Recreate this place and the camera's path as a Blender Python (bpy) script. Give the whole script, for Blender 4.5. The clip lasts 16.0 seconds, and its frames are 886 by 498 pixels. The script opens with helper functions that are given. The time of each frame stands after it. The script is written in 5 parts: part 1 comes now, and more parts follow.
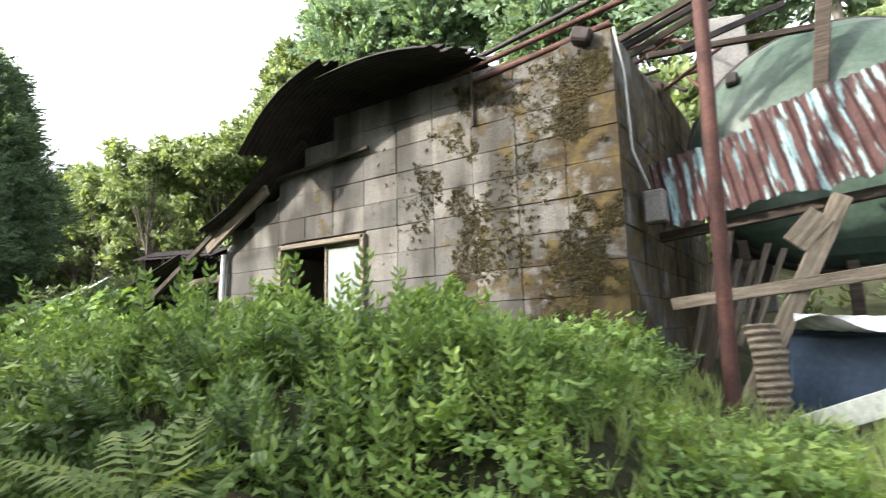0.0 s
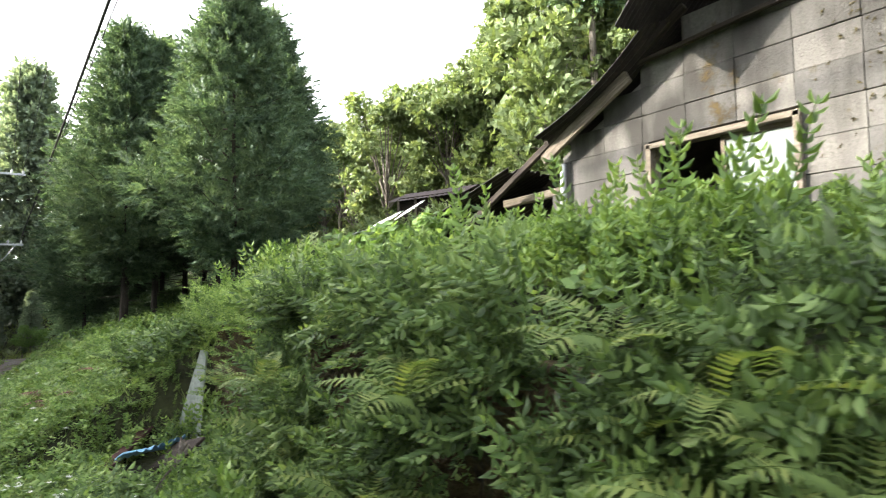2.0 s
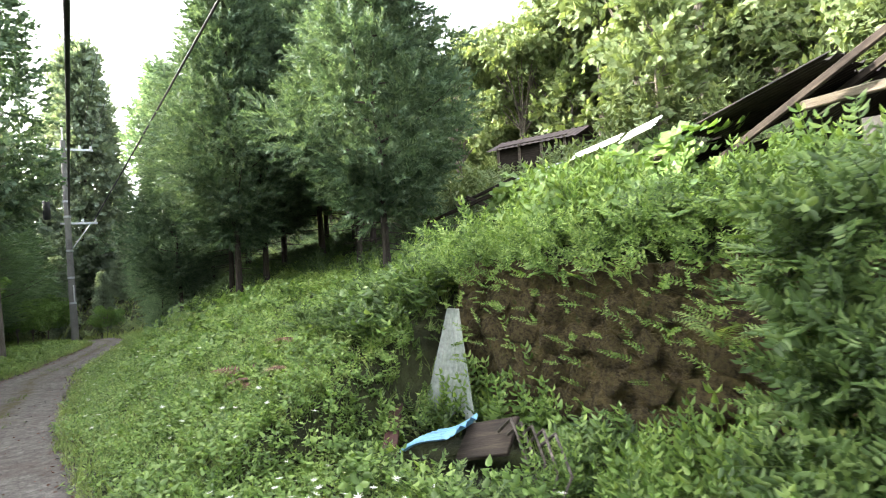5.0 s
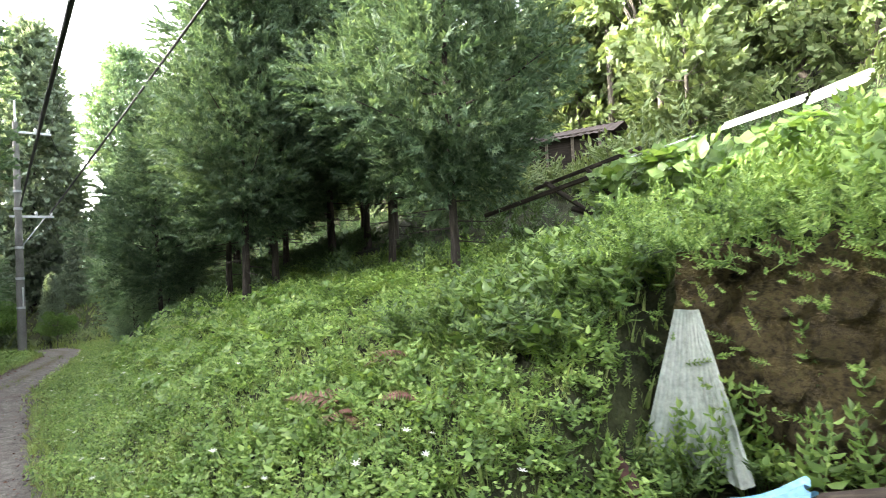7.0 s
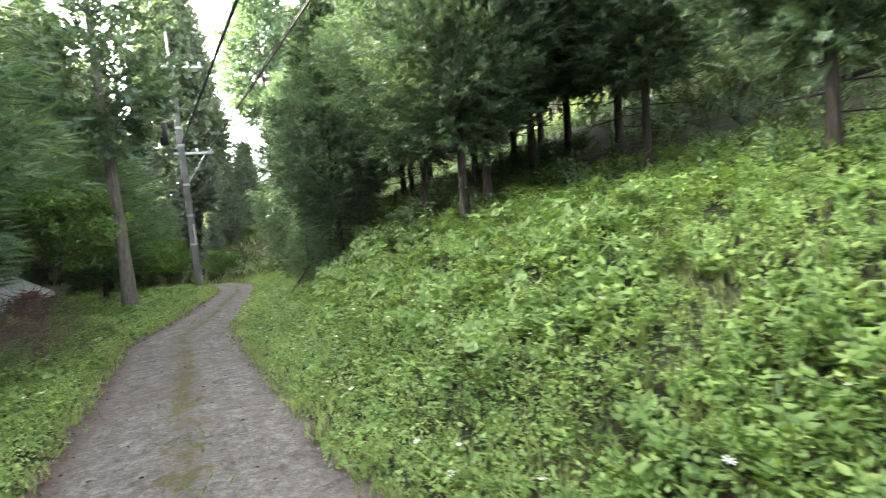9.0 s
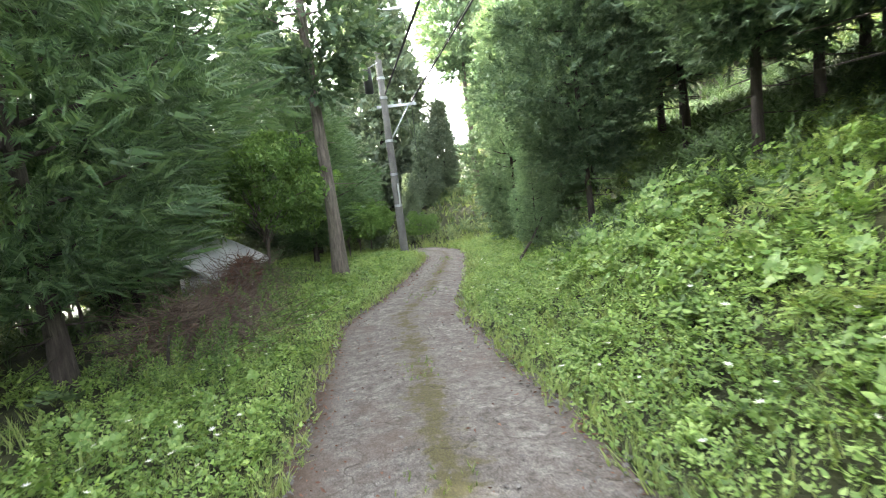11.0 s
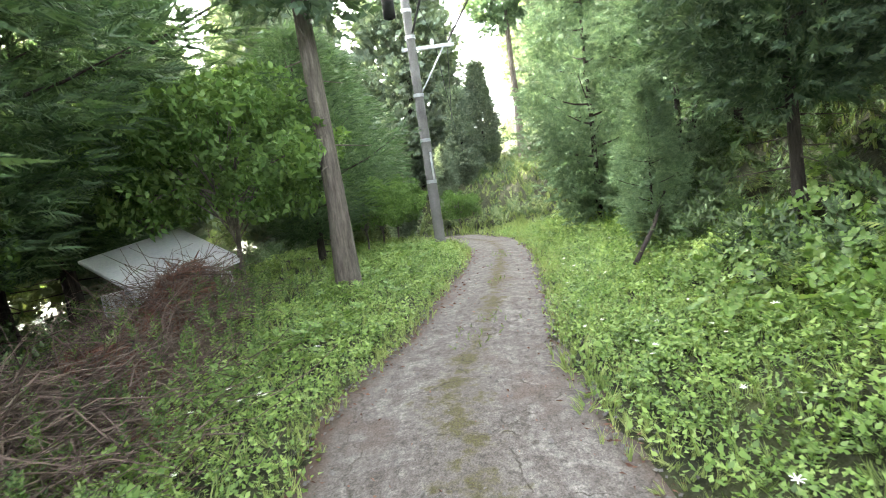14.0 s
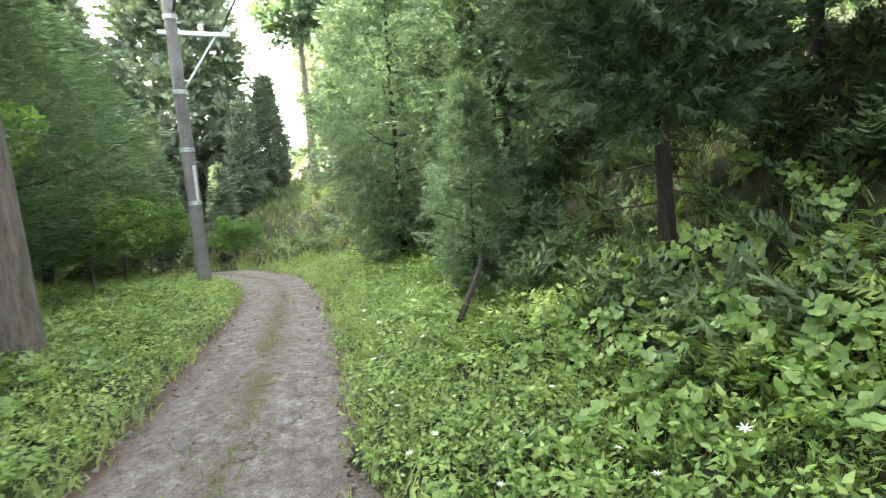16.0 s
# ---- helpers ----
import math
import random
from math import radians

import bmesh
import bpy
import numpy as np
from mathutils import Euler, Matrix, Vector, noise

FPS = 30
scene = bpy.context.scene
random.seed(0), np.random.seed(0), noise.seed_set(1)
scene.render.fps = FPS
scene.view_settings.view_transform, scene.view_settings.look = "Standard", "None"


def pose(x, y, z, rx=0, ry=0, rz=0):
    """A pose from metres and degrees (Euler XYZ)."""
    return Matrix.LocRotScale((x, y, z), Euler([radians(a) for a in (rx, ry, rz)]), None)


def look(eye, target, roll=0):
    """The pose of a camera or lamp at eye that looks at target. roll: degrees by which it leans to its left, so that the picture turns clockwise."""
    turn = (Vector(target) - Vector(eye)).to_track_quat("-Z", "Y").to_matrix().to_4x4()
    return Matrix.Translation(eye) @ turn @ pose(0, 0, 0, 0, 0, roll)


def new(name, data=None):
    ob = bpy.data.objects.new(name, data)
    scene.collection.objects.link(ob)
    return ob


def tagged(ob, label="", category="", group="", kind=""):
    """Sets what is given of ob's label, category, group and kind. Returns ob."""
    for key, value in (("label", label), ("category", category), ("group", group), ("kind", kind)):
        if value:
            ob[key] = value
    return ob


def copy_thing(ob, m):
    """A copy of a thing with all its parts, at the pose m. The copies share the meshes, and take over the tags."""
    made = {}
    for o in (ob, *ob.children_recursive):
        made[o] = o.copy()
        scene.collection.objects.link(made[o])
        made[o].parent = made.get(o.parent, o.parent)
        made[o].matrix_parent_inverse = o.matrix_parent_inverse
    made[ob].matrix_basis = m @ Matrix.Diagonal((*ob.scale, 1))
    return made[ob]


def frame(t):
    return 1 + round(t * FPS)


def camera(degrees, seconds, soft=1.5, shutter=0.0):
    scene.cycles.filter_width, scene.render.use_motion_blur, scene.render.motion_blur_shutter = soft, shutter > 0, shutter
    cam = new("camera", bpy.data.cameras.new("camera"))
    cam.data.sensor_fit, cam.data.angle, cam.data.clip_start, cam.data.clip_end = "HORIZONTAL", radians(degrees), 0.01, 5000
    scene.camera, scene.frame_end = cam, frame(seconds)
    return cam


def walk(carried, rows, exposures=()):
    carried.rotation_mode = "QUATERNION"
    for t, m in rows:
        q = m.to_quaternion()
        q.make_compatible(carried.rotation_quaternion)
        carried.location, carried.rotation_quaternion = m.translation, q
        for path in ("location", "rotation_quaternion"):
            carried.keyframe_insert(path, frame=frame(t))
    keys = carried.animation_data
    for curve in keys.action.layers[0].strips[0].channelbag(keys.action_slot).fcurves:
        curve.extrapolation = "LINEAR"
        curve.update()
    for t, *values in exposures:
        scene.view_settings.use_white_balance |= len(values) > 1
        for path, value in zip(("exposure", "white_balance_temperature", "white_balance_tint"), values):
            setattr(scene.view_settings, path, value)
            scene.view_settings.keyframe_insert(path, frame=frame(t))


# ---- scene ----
cam = camera(78.0, 16.0, 1.0, 0.25)
PATH = [
    (0, (1.086, -4.133, -0.513), (-0.007, -2.485, -0.212), -1.5),
    (0.5, (0.533, -4.143, -0.607), (-0.735, -2.62, -0.335), -0.7),
    (1, (-0.021, -4.116, -0.666), (-1.419, -2.704, -0.436), -0.4),
    (1.5, (-0.531, -4.277, -0.726), (-2.057, -2.996, -0.551), -0.3),
    (2, (-0.945, -4.57, -0.768), (-2.552, -3.386, -0.64), -0.9),
    (2.5, (-1.337, -4.873, -0.79), (-2.992, -3.751, -0.717), -1.5),
    (3, (-1.662, -5.214, -0.805), (-3.339, -4.125, -0.745), -1.8),
    (3.5, (-2.008, -5.409, -0.839), (-3.691, -4.33, -0.795), -2.2),
    (4, (-2.429, -5.586, -0.895), (-4.113, -4.508, -0.862), -2.3),
    (4.5, (-2.92, -5.693, -0.934), (-4.605, -4.615, -0.926), -3.5),
    (7, (-5.748, -6.242, -1.101), (-7.325, -5.013, -1.058), -2.8),
    (7.5, (-6.311, -6.371, -1.192), (-7.877, -5.129, -1.137), -2.5),
    (8, (-7.008, -6.544, -1.243), (-8.582, -5.31, -1.259), -2.9),
    (8.5, (-7.782, -6.658, -1.287), (-9.422, -5.522, -1.433), -4.4),
    (9, (-8.575, -6.979, -1.284), (-10.357, -6.089, -1.462), -5.4),
    (9.5, (-9.27, -7.074, -1.315), (-11.142, -6.401, -1.52), -5.9),
    (10, (-10.058, -7.215, -1.382), (-11.984, -6.72, -1.595), -6.2),
    (12.5, (-14.332, -7.329, -1.628), (-16.308, -7.185, -1.899), -8.7),
    (13, (-14.967, -7.274, -1.678), (-16.943, -7.138, -1.955), -8.5),
    (13.5, (-15.501, -7.187, -1.708), (-17.477, -7.045, -1.984), -8.6),
    (14, (-16.057, -7.125, -1.756), (-18.031, -6.98, -2.04), -8.5),
    (14.5, (-16.625, -6.984, -1.809), (-18.599, -6.829, -2.094), -8.1),
    (15, (-17.161, -6.826, -1.843), (-19.125, -6.581, -2.132), -7.8),
    (15.5, (-17.645, -6.692, -1.876), (-19.537, -6.11, -2.164), -6.1),
    (16, (-17.993, -6.627, -1.914), (-19.773, -5.752, -2.166), -4.4),
]
walk(cam, [(t, look(eye, target, roll)) for t, eye, target, roll in PATH],
     [(0.0, 2.6), (2.0, 2.95), (4.5, 3.45), (7.0, 3.75), (9.0, 4.05), (10.0, 4.2), (12.5, 4.8), (14.5, 4.85), (16.0, 4.65)])

# ---- light ----
world = bpy.data.worlds.new("world")
scene.world = world
world.use_nodes = True
wn = world.node_tree
sky = wn.nodes.new("ShaderNodeTexSky")
sky.sky_type = "NISHITA"
sky.sun_disc = False
sky.sun_elevation, sky.sun_rotation = radians(24.7), radians(217)
sky.dust_density, sky.air_density, sky.ozone_density = 4.0, 1.0, 1.0
veil = wn.nodes.new("ShaderNodeHueSaturation")
veil.inputs["Saturation"].default_value = 0.22
wn.links.new(sky.outputs[0], veil.inputs["Color"])
wn.links.new(veil.outputs[0], wn.nodes["Background"].inputs[0])
wn.nodes["Background"].inputs[1].default_value = 0.15
sun = new("sun", bpy.data.lights.new("sun", "SUN"))
sun.data.energy, sun.data.angle, sun.data.color = 1.7, radians(1.2), (1.0, 0.93, 0.8)
sun.matrix_world = look((-30, -40, 23), (0, 0, 0))


# ---- materials ----
def shader(name, rough=0.8, metal=0.0):
    m = bpy.data.materials.new(name)
    m.use_nodes = True
    b = m.node_tree.nodes["Principled BSDF"]
    b.inputs["Roughness"].default_value, b.inputs["Metallic"].default_value = rough, metal
    b.inputs["Specular IOR Level"].default_value = 0.3
    return m, m.node_tree, b


def node(nt, kind, **values):
    n = nt.nodes.new(kind)
    for k, v in values.items():
        n.inputs[k].default_value = v
    return n


def ramp(nt, fac, stops):
    r = nt.nodes.new("ShaderNodeValToRGB")
    while len(r.color_ramp.elements) < len(stops):
        r.color_ramp.elements.new(0.5)
    for e, (p, c) in zip(r.color_ramp.elements, stops):
        e.position, e.color = p, (*c, 1)
    nt.links.new(fac, r.inputs[0])
    return r.outputs[0]


def place_noise(nt, scale, detail=6, rough=0.6, coords="Object", stretch=None):
    tc = nt.nodes.new("ShaderNodeTexCoord")
    src = tc.outputs[coords]
    if stretch:
        mp = nt.nodes.new("ShaderNodeMapping")
        mp.inputs["Scale"].default_value = stretch
        nt.links.new(src, mp.inputs[0])
        src = mp.outputs[0]
    n = node(nt, "ShaderNodeTexNoise", Scale=scale, Detail=detail, Roughness=rough)
    nt.links.new(src, n.inputs["Vector"])
    return n.outputs["Fac"]


def blend(nt, fac, a, b, how="MIX"):
    x = nt.nodes.new("ShaderNodeMix")
    x.data_type, x.blend_type = "RGBA", how
    for sock, v in ((x.inputs[0], fac), (x.inputs[6], a), (x.inputs[7], b)):
        if isinstance(v, (int, float)):
            sock.default_value = v
        elif isinstance(v, tuple):
            sock.default_value = (*v, 1)
        else:
            nt.links.new(v, sock)
    return x.outputs[2]


def steps(nt, src, low, high):
    r = nt.nodes.new("ShaderNodeMapRange")
    r.inputs["From Min"].default_value, r.inputs["From Max"].default_value = low, high
    nt.links.new(src, r.inputs[0])
    return r.outputs[0]


def bump(nt, b, height, strength=0.5, dist=0.02):
    n = node(nt, "ShaderNodeBump", Strength=strength, Distance=dist)
    nt.links.new(height, n.inputs["Height"])
    nt.links.new(n.outputs[0], b.inputs["Normal"])


def leaf_material(name, dark, mid, light, gloss=0.45, thin=0.35, per="island"):
    m, nt, b = shader(name, gloss)
    if per == "island":
        rnd = nt.nodes.new("ShaderNodeNewGeometry").outputs["Random Per Island"]
    else:
        rnd = nt.nodes.new("ShaderNodeObjectInfo").outputs["Random"]
    b.inputs["Specular IOR Level"].default_value = 0.35
    broad = place_noise(nt, 2.4, 4)
    tone = nt.nodes.new("ShaderNodeMath")
    tone.operation = "MULTIPLY_ADD"
    nt.links.new(rnd, tone.inputs[0])
    tone.inputs[1].default_value = 0.55
    share = nt.nodes.new("ShaderNodeMath")
    share.operation = "MULTIPLY"
    nt.links.new(steps(nt, broad, 0.32, 0.68), share.inputs[0])
    share.inputs[1].default_value = 0.45
    nt.links.new(share.outputs[0], tone.inputs[2])
    col = ramp(nt, tone.outputs[0], ((0.0, dark), (0.5, mid), (1.0, light)))
    nt.links.new(col, b.inputs["Base Color"])
    t = nt.nodes.new("ShaderNodeBsdfTranslucent")
    nt.links.new(blend(nt, 1.0, col, (1.25, 1.2, 0.6), "MULTIPLY"), t.inputs[0])
    mx = nt.nodes.new("ShaderNodeMixShader")
    mx.inputs[0].default_value = thin
    nt.links.new(b.outputs[0], mx.inputs[1])
    nt.links.new(t.outputs[0], mx.inputs[2])
    nt.links.new(mx.outputs[0], nt.nodes["Material Output"].inputs[0])
    return m


def worn_material(name, stops, scale=4.0, fine=40.0, rough=0.85, metal=0.0, relief=0.4, dist=0.01, stretch=None, coords="Object"):
    m, nt, b = shader(name, rough, metal)
    big = place_noise(nt, scale, 8, 0.65, coords, stretch)
    small = place_noise(nt, fine, 5, 0.6, coords, stretch)
    col = ramp(nt, big, stops)
    col = blend(nt, 0.45, col, ramp(nt, small, ((0.3, (0.25, 0.25, 0.25)), (0.7, (0.8, 0.8, 0.8)))), "OVERLAY")
    nt.links.new(col, b.inputs["Base Color"])
    bump(nt, b, small, relief, dist)
    return m


M = {}
M["sugi"] = leaf_material("sugi_needles", (0.042, 0.078, 0.05), (0.092, 0.148, 0.092), (0.18, 0.25, 0.145), 0.65, 0.34)
M["sugi_pale"] = leaf_material("pale_needles", (0.09, 0.145, 0.095), (0.165, 0.25, 0.16), (0.27, 0.37, 0.24), 0.6, 0.35)
# Paler and bluer than the near cedars: distance haze put into the colour.
M["sugi_hazy"] = leaf_material("haze_toned_needles", (0.105, 0.145, 0.115), (0.18, 0.235, 0.185), (0.27, 0.33, 0.25), 0.7, 0.42)
M["hill"] = leaf_material("hill_leaves", (0.09, 0.13, 0.058), (0.16, 0.215, 0.098), (0.25, 0.3, 0.155), 0.65, 0.38)
M["broad"] = leaf_material("broad_leaves", (0.06, 0.12, 0.036), (0.12, 0.215, 0.066), (0.22, 0.34, 0.11), 0.55, 0.4)
M["weed"] = leaf_material("weed_leaves", (0.048, 0.092, 0.028), (0.178, 0.285, 0.078), (0.405, 0.535, 0.180), 0.45, 0.4)
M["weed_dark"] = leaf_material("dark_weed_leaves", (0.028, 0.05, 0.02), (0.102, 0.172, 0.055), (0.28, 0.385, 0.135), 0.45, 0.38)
M["grass"] = leaf_material("grass_blades", (0.125, 0.18, 0.072), (0.245, 0.325, 0.12), (0.43, 0.47, 0.23), 0.65, 0.4)
M["kudzu"] = leaf_material("vine_leaves", (0.075, 0.14, 0.042), (0.165, 0.27, 0.082), (0.3, 0.41, 0.15), 0.4, 0.42)
M["fern"] = leaf_material("fern_fronds", (0.062, 0.105, 0.032), (0.125, 0.185, 0.055), (0.225, 0.27, 0.085), 0.55, 0.4)
M["hinoki"] = leaf_material("hinoki_sprays", (0.032, 0.062, 0.034), (0.08, 0.142, 0.07), (0.17, 0.26, 0.122), 0.55, 0.35)
# Darker copy of the weed leaves: tree shade put into the colour.
M["forest_shade"] = leaf_material("shade_toned_leaves", (0.036, 0.064, 0.026), (0.074, 0.125, 0.05), (0.14, 0.21, 0.085), 0.55, 0.35)
M["moss"] = leaf_material("wall_moss", (0.015, 0.014, 0.008), (0.045, 0.036, 0.015), (0.105, 0.088, 0.028), 0.9, 0.1)
M["dry"] = leaf_material("dry_twigs", (0.056, 0.029, 0.020), (0.135, 0.066, 0.047), (0.230, 0.130, 0.092), 0.8, 0.1)
M["twig"] = leaf_material("bare_twigs", (0.05, 0.036, 0.03), (0.13, 0.095, 0.076), (0.24, 0.18, 0.146), 0.8, 0.05)
M["petal"] = leaf_material("white_petals", (0.7, 0.7, 0.66), (0.8, 0.8, 0.76), (0.85, 0.85, 0.82), 0.6, 0.3)
M["bark"] = worn_material("cedar_bark", ((0.3, (0.022, 0.018, 0.015)), (0.55, (0.06, 0.05, 0.043)), (0.75, (0.11, 0.095, 0.083))), 3, 22, 0.95, 0, 0.9, 0.03, (9, 9, 1.1))
M["bark_grey"] = worn_material("grey_bark", ((0.3, (0.07, 0.06, 0.05)), (0.55, (0.16, 0.14, 0.12)), (0.75, (0.26, 0.23, 0.2))), 3, 22, 0.95, 0, 0.9, 0.03, (8, 8, 1.0))
M["stem"] = worn_material("green_stem", ((0.3, (0.06, 0.1, 0.02)), (0.7, (0.12, 0.16, 0.04))), 8, 40, 0.7)
M["soil"] = worn_material("soil_and_litter", ((0.3, (0.012, 0.014, 0.007)), (0.5, (0.032, 0.036, 0.015)), (0.7, (0.06, 0.068, 0.025))), 2.2, 26, 1.0, 0, 1.0, 0.05)
M["rust"] = worn_material("rusted_iron", ((0.3, (0.035, 0.017, 0.015)), (0.55, (0.07, 0.032, 0.027)), (0.75, (0.12, 0.055, 0.042))), 5, 50, 0.75, 0.15, 0.4, 0.004)
M["dark_iron"] = worn_material("blackened_iron", ((0.3, (0.012, 0.01, 0.011)), (0.6, (0.035, 0.028, 0.028)), (0.8, (0.08, 0.05, 0.04))), 4, 40, 0.65, 0.3, 0.4, 0.004)
M["wood"] = worn_material("weathered_wood", ((0.3, (0.065, 0.054, 0.04)), (0.5, (0.15, 0.126, 0.098)), (0.75, (0.26, 0.228, 0.185))), 2.5, 24, 0.9, 0, 0.6, 0.006, (1.5, 14, 14))
M["dark_wood"] = worn_material("charred_wood", ((0.3, (0.015, 0.012, 0.01)), (0.55, (0.045, 0.035, 0.028)), (0.8, (0.1, 0.08, 0.06))), 2.5, 24, 0.9, 0, 0.6, 0.006, (1.5, 14, 14))
M["zinc"] = worn_material("pale_corrugated_sheet", ((0.3, (0.2, 0.23, 0.2)), (0.5, (0.34, 0.37, 0.34)), (0.75, (0.45, 0.47, 0.44))), 3.0, 30, 0.6, 0.15, 0.25, 0.003)
M["white_sheet"] = worn_material("white_sheet", ((0.3, (0.35, 0.37, 0.38)), (0.7, (0.6, 0.62, 0.62))), 3.0, 30, 0.45, 0.0, 0.2, 0.003)
M["frp"] = worn_material("green_fibreglass", ((0.3, (0.02, 0.038, 0.026)), (0.5, (0.042, 0.064, 0.05)), (0.75, (0.085, 0.112, 0.092))), 1.2, 20, 0.4, 0.0, 0.15, 0.003)
M["blue_panel"] = worn_material("dark_blue_panel", ((0.3, (0.02, 0.035, 0.06)), (0.7, (0.05, 0.075, 0.12))), 2.0, 30, 0.45, 0.0, 0.15, 0.003)
M["blue_sheet"] = worn_material("bright_blue_sheet", ((0.3, (0.08, 0.2, 0.36)), (0.7, (0.2, 0.42, 0.6))), 3.0, 30, 0.5, 0.0, 0.2, 0.003)
M["concrete"] = worn_material("pole_concrete", ((0.3, (0.1, 0.098, 0.096)), (0.7, (0.19, 0.185, 0.18))), 2.0, 50, 0.85, 0, 0.2, 0.004)
M["steel"] = worn_material("galvanised_steel", ((0.3, (0.3, 0.32, 0.34)), (0.7, (0.5, 0.52, 0.54))), 6.0, 50, 0.45, 0.7, 0.1, 0.002)
M["black"] = worn_material("black_cable", ((0.3, (0.012, 0.012, 0.013)), (0.7, (0.03, 0.03, 0.032))), 6.0, 50, 0.6, 0.0, 0.1, 0.002)
M["mortar"] = worn_material("dark_mortar", ((0.3, (0.1, 0.097, 0.088)), (0.7, (0.2, 0.193, 0.175))), 3.0, 60, 0.95, 0, 0.5, 0.006)
M["glass_old"] = worn_material("clouded_pane", ((0.3, (0.14, 0.17, 0.165)), (0.7, (0.22, 0.26, 0.25))), 2.0, 30, 0.5, 0.0, 0.05, 0.002)
# One dark tone for all inside surfaces: the room's shade in the colour.
M["interior_shade"] = worn_material("shade_painted_interior", ((0.3, (0.03, 0.027, 0.024)), (0.7, (0.08, 0.07, 0.06))), 2.0, 20, 0.95)


def block_material():
    m, nt, b = shader("mossy_concrete_block", 0.92)
    rnd = nt.nodes.new("ShaderNodeObjectInfo").outputs["Random"]
    geo = nt.nodes.new("ShaderNodeNewGeometry")
    def wn_(scale, detail):
        n = node(nt, "ShaderNodeTexNoise", Scale=scale, Detail=detail, Roughness=0.65)
        nt.links.new(geo.outputs["Position"], n.inputs["Vector"])
        return n.outputs["Fac"]
    big, mid, fine = wn_(0.85, 4), wn_(4.5, 8), wn_(55, 5)
    col = ramp(nt, rnd, ((0.0, (0.08, 0.078, 0.074)), (0.5, (0.115, 0.111, 0.104)), (1.0, (0.165, 0.157, 0.144))))
    col = blend(nt, 0.5, col, ramp(nt, fine, ((0.3, (0.3, 0.3, 0.3)), (0.7, (0.72, 0.72, 0.72)))), "OVERLAY")
    sep = nt.nodes.new("ShaderNodeSeparateXYZ")
    nt.links.new(geo.outputs["Position"], sep.inputs[0])
    near = nt.nodes.new("ShaderNodeMapRange")
    near.inputs["From Min"].default_value, near.inputs["From Max"].default_value = -2.6, 0.2
    near.inputs["To Min"].default_value, near.inputs["To Max"].default_value = -0.16, 0.15
    nt.links.new(sep.outputs[0], near.inputs[0])
    add = nt.nodes.new("ShaderNodeMath")
    nt.links.new(near.outputs[0], add.inputs[0])
    mixn = nt.nodes.new("ShaderNodeMath")
    mixn.operation = "MULTIPLY_ADD"
    nt.links.new(mid, mixn.inputs[0])
    mixn.inputs[1].default_value = 0.8
    nt.links.new(big, mixn.inputs[2])
    nt.links.new(mixn.outputs[0], add.inputs[1])
    moss_mask = steps(nt, add.outputs[0], 0.9, 1.0)
    soot = nt.nodes.new("ShaderNodeTexNoise")
    soot.inputs["Scale"].default_value, soot.inputs["Detail"].default_value = 1.6, 7
    streak = nt.nodes.new("ShaderNodeMapping")
    streak.inputs["Scale"].default_value = (1.6, 1.6, 0.5)
    nt.links.new(geo.outputs["Position"], streak.inputs[0])
    nt.links.new(streak.outputs[0], soot.inputs["Vector"])
    col = blend(nt, steps(nt, soot.outputs["Fac"], 0.44, 0.62), col, (0.042, 0.04, 0.036))
    moss = ramp(nt, mid, ((0.3, (0.012, 0.011, 0.007)), (0.5, (0.035, 0.025, 0.013)), (0.62, (0.075, 0.055, 0.02)), (0.8, (0.04, 0.045, 0.015))))
    col = blend(nt, moss_mask, col, moss)
    nt.links.new(col, b.inputs["Base Color"])
    h = nt.nodes.new("ShaderNodeMath")
    h.operation = "MULTIPLY_ADD"
    nt.links.new(mid, h.inputs[0])
    nt.links.new(moss_mask, h.inputs[1])
    nt.links.new(fine, h.inputs[2])
    bump(nt, b, h.outputs[0], 0.7, 0.012)
    return m


M["block"] = block_material()


def road_material():
    m, nt, b = shader("worn_lane_concrete", 0.9)
    geo = nt.nodes.new("ShaderNodeNewGeometry")
    def pn(scale, detail, stretch=(1, 1, 1)):
        mp = nt.nodes.new("ShaderNodeMapping")
        mp.inputs["Scale"].default_value = stretch
        nt.links.new(geo.outputs["Position"], mp.inputs[0])
        n = node(nt, "ShaderNodeTexNoise", Scale=scale, Detail=detail, Roughness=0.65)
        nt.links.new(mp.outputs[0], n.inputs["Vector"])
        return n.outputs["Fac"]
    big, mid, fine = pn(0.9, 6), pn(7, 10), pn(85, 5)
    grit = pn(24, 8)
    col = ramp(nt, mid, ((0.32, (0.068, 0.058, 0.05)), (0.52, (0.118, 0.106, 0.095)), (0.7, (0.19, 0.178, 0.165))))
    col = blend(nt, 0.55, col, ramp(nt, grit, ((0.35, (0.2, 0.2, 0.2)), (0.65, (0.8, 0.8, 0.8)))), "OVERLAY")
    col = blend(nt, steps(nt, big, 0.54, 0.7), col, (0.09, 0.068, 0.056))
    col = blend(nt, 0.6, col, ramp(nt, fine, ((0.35, (0.15, 0.15, 0.15)), (0.65, (0.88, 0.88, 0.88)))), "OVERLAY")
    uv = nt.nodes.new("ShaderNodeUVMap")
    sep = nt.nodes.new("ShaderNodeSeparateXYZ")
    nt.links.new(uv.outputs[0], sep.inputs[0])
    def math_(op, a, c):
        n = nt.nodes.new("ShaderNodeMath")
        n.operation = op
        for s, v in zip(n.inputs, (a, c)):
            if isinstance(v, (int, float)):
                s.default_value = v
            else:
                nt.links.new(v, s)
        return n.outputs[0]
    off = math_("ABSOLUTE", math_("SUBTRACT", sep.outputs[0], 0.53), 0)
